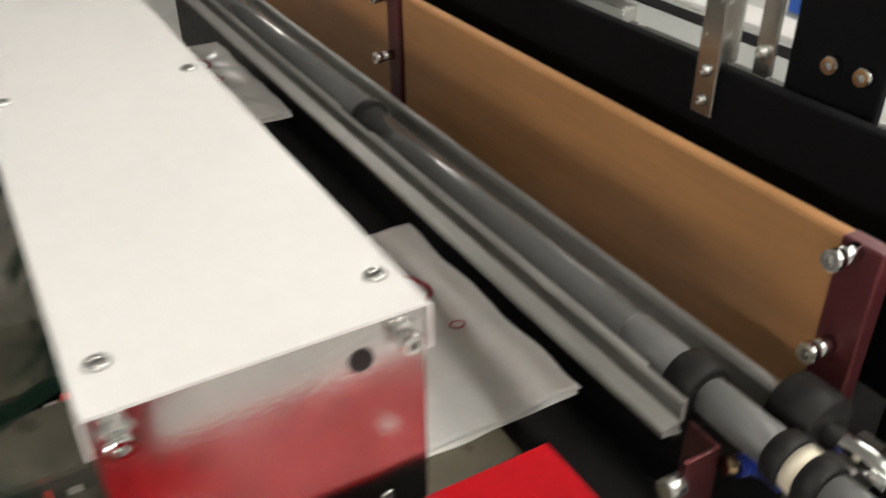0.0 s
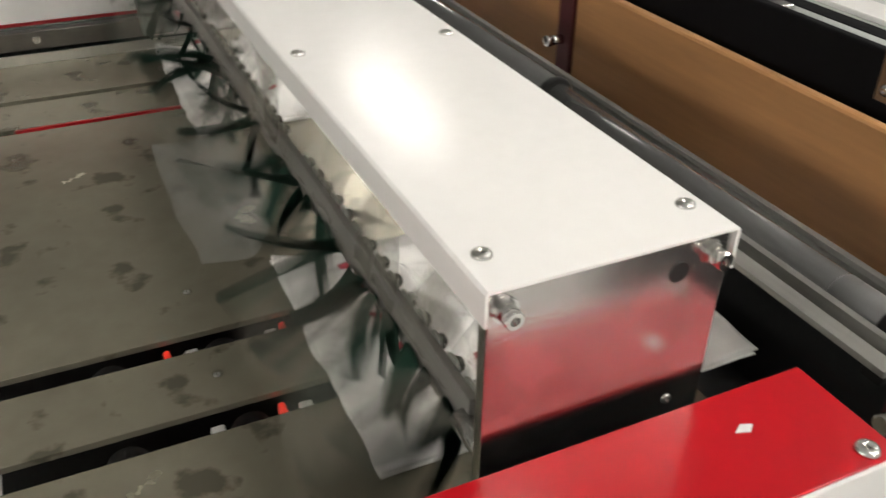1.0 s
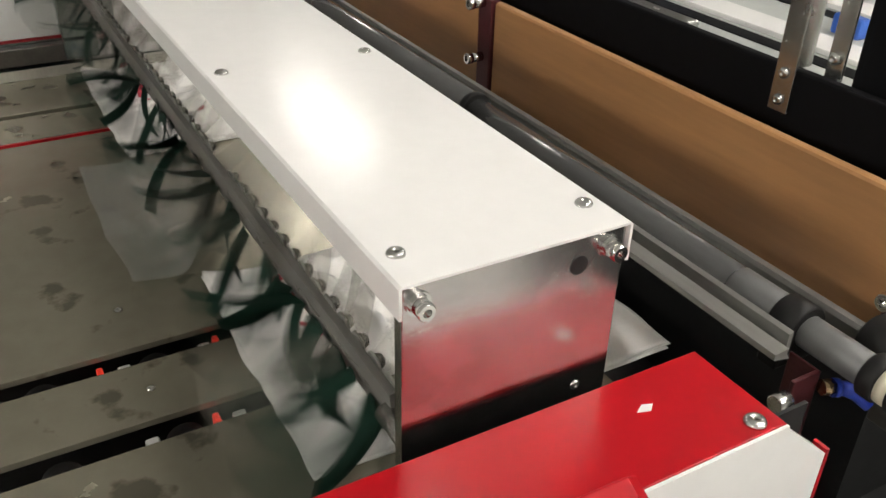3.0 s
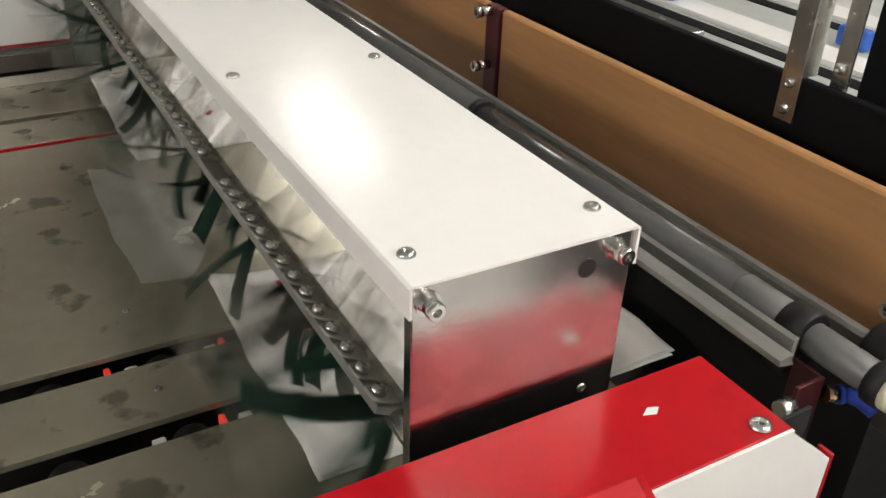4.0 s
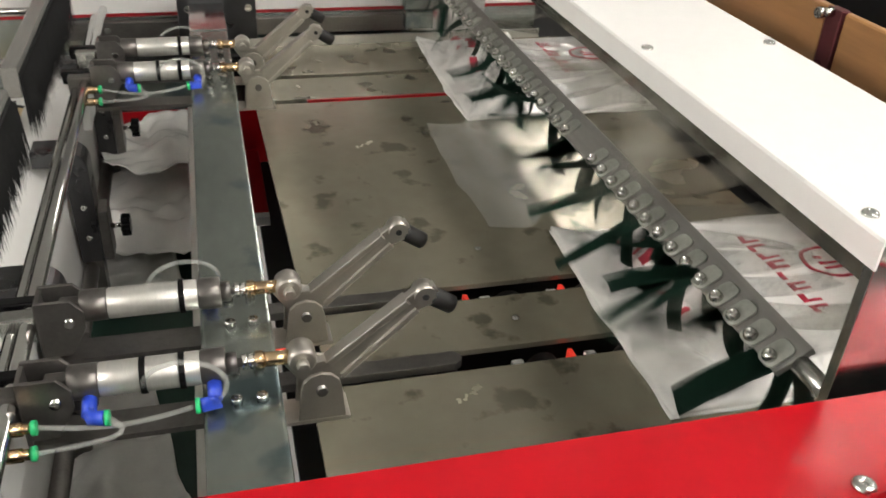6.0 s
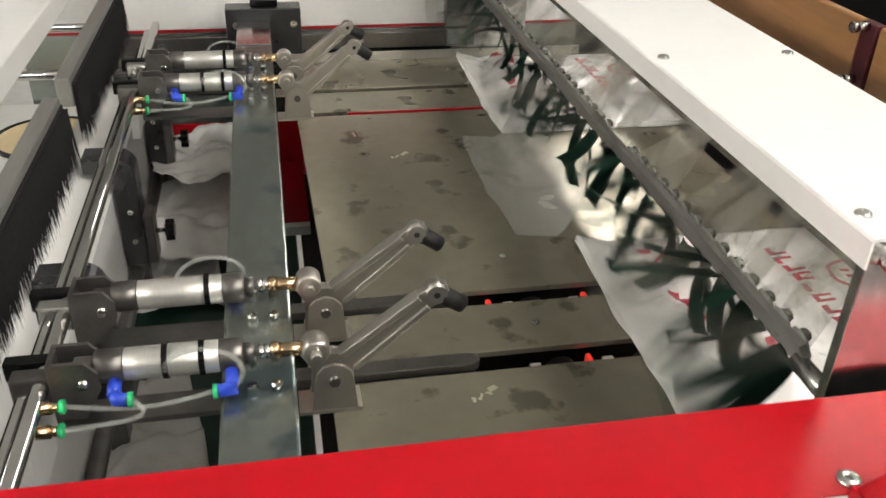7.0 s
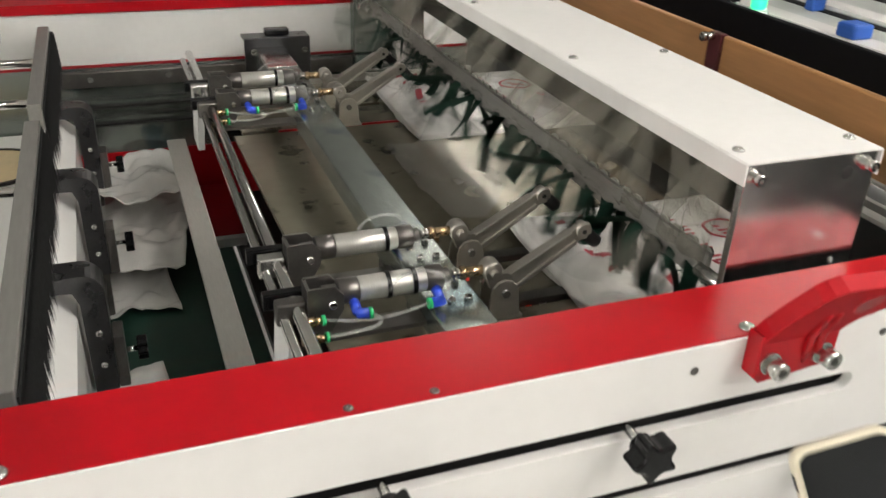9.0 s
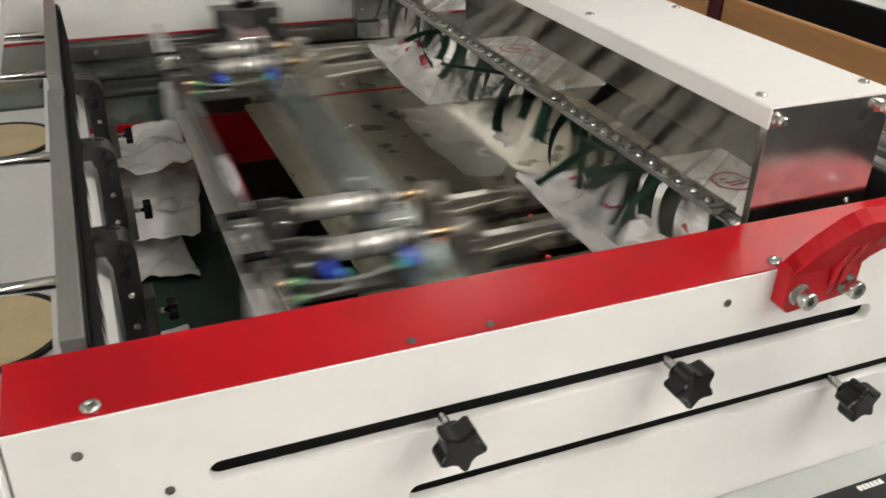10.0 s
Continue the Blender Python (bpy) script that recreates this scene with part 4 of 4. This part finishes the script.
# ---------------------------------------------------------------- outlet side
def outlet():
    bm = BM()
    add_prism(bm, [(0.343, -0.172), (0.343, -0.166), (0.358, -0.164), (0.358, -0.170), (0.362, -0.176)], "y", -0.013, 1.42)
    solo("light_rail", bm, "greyrail", "pale grey angled steel rail along the outlet", "rail")
    bm = BM()
    add_prism(bm, [(0.366, -0.176), (0.366, -0.158), (0.371, -0.156), (0.371, -0.176)], "y", -0.005, 1.42)
    solo("edge_rail", bm, "greyrail", "thin steel rail along the outlet", "rail")
    # tube in two lengths with collars, thin rods beside it
    TX, TZ = 0.40, -0.170
    t = thing("roller_tube", TX, 0.6, TZ - 0.02, "dark grey plastic roller tube with black collars", "roller")
    for y0, y1, r, mm in ((0.03, 0.085, 0.0188, "paletube"), (0.0852, 0.56, 0.0185, "pvc"), (0.575, 1.42, 0.0212, "pvc"), (-0.062, 0.002, 0.0155, "paletube"), (-0.150, -0.105, 0.0155, "paletube")):
        bm = BM()
        add_cyl(bm, (TX, y0, TZ), (TX, y1, TZ), r, 32, None, 0.0008)
        part("tube", bm, mm, t)
    for y0, y1, r in ((0.562, 0.574, 0.0245), (0.002, 0.030, 0.0235), (-0.078, -0.062, 0.0205), (-0.105, -0.089, 0.0205)):
        bm = BM()
        add_cyl(bm, (TX, y0, TZ), (TX, y1, TZ), r, 32, None, 0.002)
        part("collar", bm, "rubber", t, "black collar")
    bm = BM()
    add_cyl(bm, (TX, -0.089, TZ), (TX, -0.078, TZ), 0.0178, 28)
    part("ring", bm, "case", t, "cream ring")
    bm = BM()
    add_prism(bm, [(0.372, -0.205), (0.418, -0.205), (0.420, -0.180), (0.372, -0.176)], "y", 0.004, 0.026, 0.002)
    part("saddle", bm, "rubber", t, "black bearing saddle")
    for y0, y1 in ((0.045, 0.52), (0.605, 1.42)):
        bm = BM()
        add_cyl(bm, (0.377, y0, -0.166), (0.377, y1, -0.166), 0.0042, 14, None, 0.001)
        solo("guide_rod", bm, "greyrail", "thin pale grey rod beside the roller tube", "rod", "guide rods")
    bm = BM()
    add_prism(bm, [(0.443, -0.192), (0.457, -0.192), (0.457, -0.172), (0.454, -0.168), (0.446, -0.168), (0.443, -0.172)], "y", -0.022, 1.42)
    solo("pressure_rail", bm, "midrail", "dull grey rail beside the roller tube", "rail")
    t = thing("rod_bearing", 0.452, -0.05, -0.22, "black round bearing with bright bolts at the rail end", "bearing")
    bm = BM()
    add_cyl(bm, (0.452, -0.062, -0.178), (0.452, -0.024, -0.178), 0.027, 28, None, 0.003)
    part("housing", bm, "rubber", t)
    bm = BM()
    add_cyl(bm, (0.452, -0.115, -0.178), (0.452, -0.0625, -0.178), 0.010, 18, None, 0.001)
    part("shaft_end", bm, "chrome", t, "bright shaft end")
    for dx in (-0.026, 0.03):
        bm = BM()
        socket_bolt(bm, (0.452 + dx, -0.090, -0.195), (0, -1, 0.3), 0.0085, 0.014)
        part("bolt", bm, "chrome", t)
    bm = BM()
    add_box(bm, 0.415, 0.495, -0.0895, -0.0635, -0.225, -0.195, 0.002)
    part("bracket", bm, "darksteel", t)
    # dark trough below
    bm = BM()
    add_box(bm, 0.35, 0.72, -0.12, 1.45, -0.45, -0.43)
    solo("trough", bm, "dark", "black machine trough between table and board", "trough", kind="structure")
    # brown boards
    for y0, y1 in ((0.005, 0.725), (0.772, 1.44)):
        t = thing("side_board", 0.535, (y0 + y1) / 2, -0.25, "brown fibre board standing on edge along the outlet", "board", "side boards")
        bm = BM()
        add_prism(bm, [(0.528, -0.25), (0.543, -0.25), (0.543, -0.083), (0.541, -0.080), (0.538, -0.079), (0.533, -0.079), (0.530, -0.080), (0.528, -0.083)], "y", y0, y1)
        part("panel", bm, "board", t)
    bm = BM()
    add_box(bm, 0.50, 0.60, -0.02, 1.44, -0.43, -0.2505)
    solo("board_base", bm, "dark", "dark base under the brown boards", "machine base", kind="structure")
    for y in (-0.005, 0.748):
        t = thing("board_clamp", 0.53, y, -0.25, "dark clamp with two bright bolts between the boards", "clamp", "board clamps")
        bm = BM()
        add_box(bm, 0.524, 0.541, y - 0.018, y + 0.018, -0.25, -0.078, 0.002)
        part("post", bm, "maroon", t)
        for z in (-0.085, -0.170):
            bm = BM()
            add_cyl(bm, (0.505, y + 0.004, z), (0.524, y + 0.004, z), 0.0075, 14)
            socket_bolt(bm, (0.505, y + 0.004, z), (-1, 0, 0), 0.009, 0.009)
            part("bolt", bm, "chrome", t)
    # black guard and bracket
    bm = BM()
    add_box(bm, 0.645, 0.66, -0.3, 1.6, -0.43, -0.054, 0.003)
    solo("black_guard", bm, "cloth", "matt black guard wall behind the boards", "guard")
    t = thing("hanger_bracket", 0.635, 0.277, -0.11, "pale steel strap bracket with two screws", "bracket", "hanger brackets")
    bm = BM()
    add_box(bm, 0.636, 0.640, 0.259, 0.287, -0.106, 0.30, 0.0012)
    add_box(bm, 0.6405, 0.662, 0.259, 0.2625, -0.05, 0.30)
    part("strap", bm, "steel", t)
    for z in (-0.091, -0.059):
        bm = BM()
        button_screw(bm, (0.636, 0.273, z), (-1, 0, 0), 0.007, 0.005)
        part("screw", bm, "steel", t)
    bm = BM()
    add_box(bm, 0.67, 0.675, 0.224, 0.246, -0.060, 0.30, 0.001)
    button_screw(bm, (0.67, 0.235, -0.035), (-1, 0, 0), 0.008, 0.008)
    solo("hanger_strap", bm, "steel", "pale steel strap hanging behind the guard", "bracket")
    bm = BM()
    add_box(bm, 0.69, 0.70, 0.118, 0.222, -0.10, 0.3, 0.002)
    col = solo("black_column", bm, "cloth", "black upright sheet behind the guard", "panel")
    for y in (0.135, 0.170):
        bm = BM()
        socket_bolt(bm, (0.69, y, -0.030), (-1, 0, 0), 0.009, 0.010)
        part("bolt", bm, "chrome", col, "bright bolt")
    # neighbouring machine
    t = thing("neighbour_machine", 1.5, 1.1, FLOOR, "neighbouring machine with a pale table on a dark body", "machine")
    bm = BM()
    add_box(bm, 0.70, 2.4, -1.0, 3.2, -0.20, -0.17, 0.004)
    part("tabletop", bm, "tabletop", t, "pale grey tabletop")
    for x in (0.98, 1.22, 1.5):
        bm = BM()
        add_box(bm, x, x + 0.035, -0.9, 3.0, -0.1698, -0.168)
        part("slot_strip", bm, "cloth", t, "black slot strip")
        bm = BM()
        add_box(bm, x + 0.05, x + 0.12, -0.9, 3.0, -0.1698, -0.160, 0.002)
        part("guide_strip", bm, "white", t, "white guide strip")
    bm = BM()
    add_box(bm, 0.75, 2.3, -0.9, 3.1, FLOOR, -0.201, 0.004)
    part("body", bm, "dark", t, "dark body")
    rnd = random.Random(8)
    for i in range(7):
        x, y = 0.95 + rnd.uniform(0, 0.5), 0.2 + i * 0.34
        bm = BM()
        add_box(bm, x + 0.15, x + rnd.uniform(0.17, 0.2), y, y + rnd.uniform(0.03, 0.06), -0.17, -0.17 + rnd.uniform(0.03, 0.06), 0.006)
        solo("blue_unit", bm, "blueglow", "small blue unit on the neighbouring machine", "machine unit", "blue units")
    for i in range(4):
        x, y = 0.80 + 0.05 * i, 0.1 + i * 0.55
        bm = BM()
        add_box(bm, x, x + 0.03, y, y + 0.5, -0.17, -0.13, 0.003)
        solo("grey_rail", bm, "steel", "steel rail on the neighbouring machine", "rail", "grey rails")
    # dark cabinet, green lamp and blue cover on the neighbouring machine
    c = thing("control_cabinet", 0.88, 1.95, -0.17, "black control cabinet standing on the neighbouring machine", "cabinet")
    bm = BM()
    add_box(bm, 0.71, 1.05, 1.33, 2.6, -0.1697, 0.05, 0.006)
    part("body", bm, "cloth", c)
    bm = BM()
    add_box(bm, 0.73, 1.03, 1.35, 2.58, 0.0505, 0.058, 0.002)
    part("cover", bm, "dark", c)
    g = thing("signal_lamp", 1.0, 1.20, -0.17, "small glowing green signal lamp on a pale socket", "signal lamp")
    bm = BM()
    add_cyl(bm, (1.0, 1.20, -0.1698), (1.0, 1.20, -0.150), 0.026, 20, None, 0.002)
    part("socket", bm, "whitesheet", g)
    bm = BM()
    add_cyl(bm, (1.0, 1.20, -0.1498), (1.0, 1.20, -0.120), 0.020, 20, None, 0.006)
    part("lens", bm, "greenglow", g, "glowing green lens")
    bm = BM()
    add_box(bm, 1.03, 1.09, 0.90, 0.96, -0.1598, -0.125, 0.008)
    solo("blue_cover", bm, "blueglow", "glossy blue cover on the neighbouring machine", "machine cover")
    # valve bracket at the roller's end
    t = thing("valve_bracket", 0.37, -0.04, -0.27, "dark maroon bracket with a blue push-in fitting", "bracket")
    bm = BM()
    add_box(bm, 0.350, 0.383, -0.032, -0.028, -0.262, -0.184, 0.001)
    add_box(bm, 0.380, 0.383, -0.0278, 0.0, -0.262, -0.184, 0.001)
    part("angle", bm, "maroon", t)
    bm = BM()
    add_cyl(bm, (0.3832, -0.036, -0.199), (0.394, -0.040, -0.200), 0.0075, 6)
    part("nut", bm, "brass", t, "brass nut")
    bm = BM()
    add_tube(bm, [(0.393, -0.040, -0.200), (0.404, -0.045, -0.202), (0.412, -0.052, -0.206), (0.417, -0.063, -0.212)], 0.0068, 14)
    add_cyl(bm, (0.393, -0.040, -0.200), (0.398, -0.042, -0.2008), 0.0084, 14)
    part("fitting", bm, "blue", t, "blue push-in fitting")
    bm = BM()
    add_cyl(bm, (0.334, -0.030, -0.203), (0.350, -0.030, -0.203), 0.0085, 14, None, 0.001)
    part("boss", bm, "steel", t)


# ---------------------------------------------------------------- phone and label panel
def phone():
    t = thing("mobile_phone", 0, -0.6, -0.3, "mobile phone in a cream silicone case", "phone")
    bm = BM()
    add_prism(bm, [(x, y - 0.6) for x, y in rounded(-0.039, 0.039, -0.079, 0.079, 0.012)], "z", -0.3055, -0.2945, 0.0025)
    part("case", bm, "case", t)
    bm = BM()
    add_prism(bm, [(x, y - 0.6) for x, y in rounded(-0.0345, 0.0345, -0.0745, 0.0745, 0.009)], "z", -0.2944, -0.2935)
    part("screen", bm, "glassblack", t, "dark switched-off screen")
    bm = BM()
    add_box(bm, -0.0398, -0.0388, -0.552, -0.540, -0.302, -0.298, 0.0004)
    part("button", bm, "black", t)
    return t


def label_panel():
    t = thing("control_box", 0.12, -0.26, -0.44, "white control box top, greyed for its shade, with a dark printed panel", "control box")
    # The top is white: its shade is painted in with this grey.
    bm = BM()
    add_box(bm, -0.14, 0.42, -0.42, -0.1075, -0.44, -0.42, 0.002)
    part("top", bm, "tabletop", t)
    bm = BM()
    add_box(bm, 0.015, 0.42, -0.41, -0.151, -0.4198, -0.4165, 0.0008)
    pn = part("panel", bm, "glassblack", t, "dark printed panel")
    bm = BM()
    add_box(bm, -0.135, 0.415, -0.41, -0.112, FLOOR, -0.4405)
    part("body", bm, "whitesheet", t)
    for i in range(6):
        bm = BM()
        add_box(bm, 0.096 + i * 0.0062, 0.1008 + i * 0.0062, -0.163, -0.156, -0.4165, -0.4161)
        part("writing_bar", bm, "white", pn)


hall()
near_frame()
far_frame()
table()
cover_box()
PADDLE_OB = paddle()
bag(0.188, 0.556, 0.44, 0.411, 3)
bag(0.970, 1.376, 0.44, 1.25, 7)
clear_bag(-0.075, 0.585, 0.955)
CAR_OB = carriage()
intake()
outlet()
PHONE = phone()
label_panel()


PHONE_ROWS = [
    (0.0, pose(-0.04, -0.38, -0.36, 59.7, -16.0, -11.0)),
    (8.3, pose(-0.04, -0.38, -0.36, 59.7, -16.0, -11.0)),
    (8.7, pose(-0.021, -0.307, -0.191, 60.7, -16.0, -10.8)),
    (8.8, pose(-0.050, -0.307, -0.182, 60.9, -16.1, -11.5)),
    (9.0, pose(-0.097, -0.311, -0.164, 61.2, -16.2, -12.9)),
    (9.2, pose(-0.116, -0.312, -0.146, 60.8, -16.8, -13.1)),
    (9.3, pose(-0.124, -0.314, -0.140, 60.5, -17.6, -12.9)),
    (9.4, pose(-0.122, -0.313, -0.120, 60.4, -17.4, -13.2)),
    (9.5, pose(-0.115, -0.315, -0.103, 60.6, -15.5, -14.5)),
    (9.6, pose(-0.104, -0.305, -0.072, 61.2, -9.4, -18.0)),
    (9.7, pose(-0.075, -0.304, -0.046, 61.3, -5.0, -20.4)),
    (9.8, pose(-0.023, -0.301, 0.000, 61.3, -1.5, -22.3)),
    (10.0, pose(0.10, -0.32, 0.12, 61.3, 0, -22.3)),
]
ROCK = [(0.0, 0), (1.0, 2), (2.7, 6), (3.3, -30), (3.8, -62), (4.6, -65), (5.4, -100), (6.2, -125), (6.8, -60), (7.3, 4), (9.3, 4), (9.7, -50), (10.0, -85)]


def rock(t):
    for (ta, a), (tb, b) in zip(ROCK, ROCK[1:]):
        if t <= tb:
            return a + (b - a) * (t - ta) / (tb - ta)
    return ROCK[-1][1]


def motions():
    px, pz = PADDLE
    walk(PADDLE_OB, [(t, pose(px, 0.7, pz, 0, a, 0)) for t, a in ROCK])
    # the rotor's strips spin; those held by the bar swing
    for f, phase, rate, sway, rest, look_of in FLAPS:
        x, y, z = f.location
        rows = []
        for i in range(301):
            s = i / 30
            over = max(0.0, min(1.0, -rock(s) / 125))
            if sway is None:
                a = math.degrees(phase) + 76 * i + 12 * math.sin(5 * rate * s + phase)
            else:
                a = rest + (78 * over ** 3 if look_of == "clear" else -6 * over)
                a += sway / rate * (1 - (0.5 if sway < 30 else 0.2) * over) * math.sin(2 * math.pi * 5.1 * rate * s + phase)
            rows.append((s, pose(x, y, z, 0, a - rock(s), 0)))
        walk(f, rows)
    slide = [(0.0, -0.42), (4.5, -0.41), (5.0, -0.335), (5.3, -0.215), (5.5, -0.194), (8.05, -0.194), (8.2, -0.12), (8.4, -0.01), (8.5, 0.0), (9.85, 0.0), (9.93, -0.015), (10.0, -0.078), (10.1, -0.20)]
    walk(CAR_OB, [(t, pose(CAR[0] + d, CAR[1], CAR[2])) for t, d in slide])
    for arm in ARMS:
        x, y, z = arm.location
        walk(arm, [(t, pose(x, y, z, 0, a, 0)) for t, a in ((0.0, 26), (5.25, 26), (5.47, -8.5), (5.6, -9.5), (6.2, -9.5), (7.4, -7.5), (8.1, -7.5), (8.45, 0), (9.4, 0), (9.65, 12), (9.8, 25), (10.0, 28))])
    walk(PHONE, PHONE_ROWS)


motions()
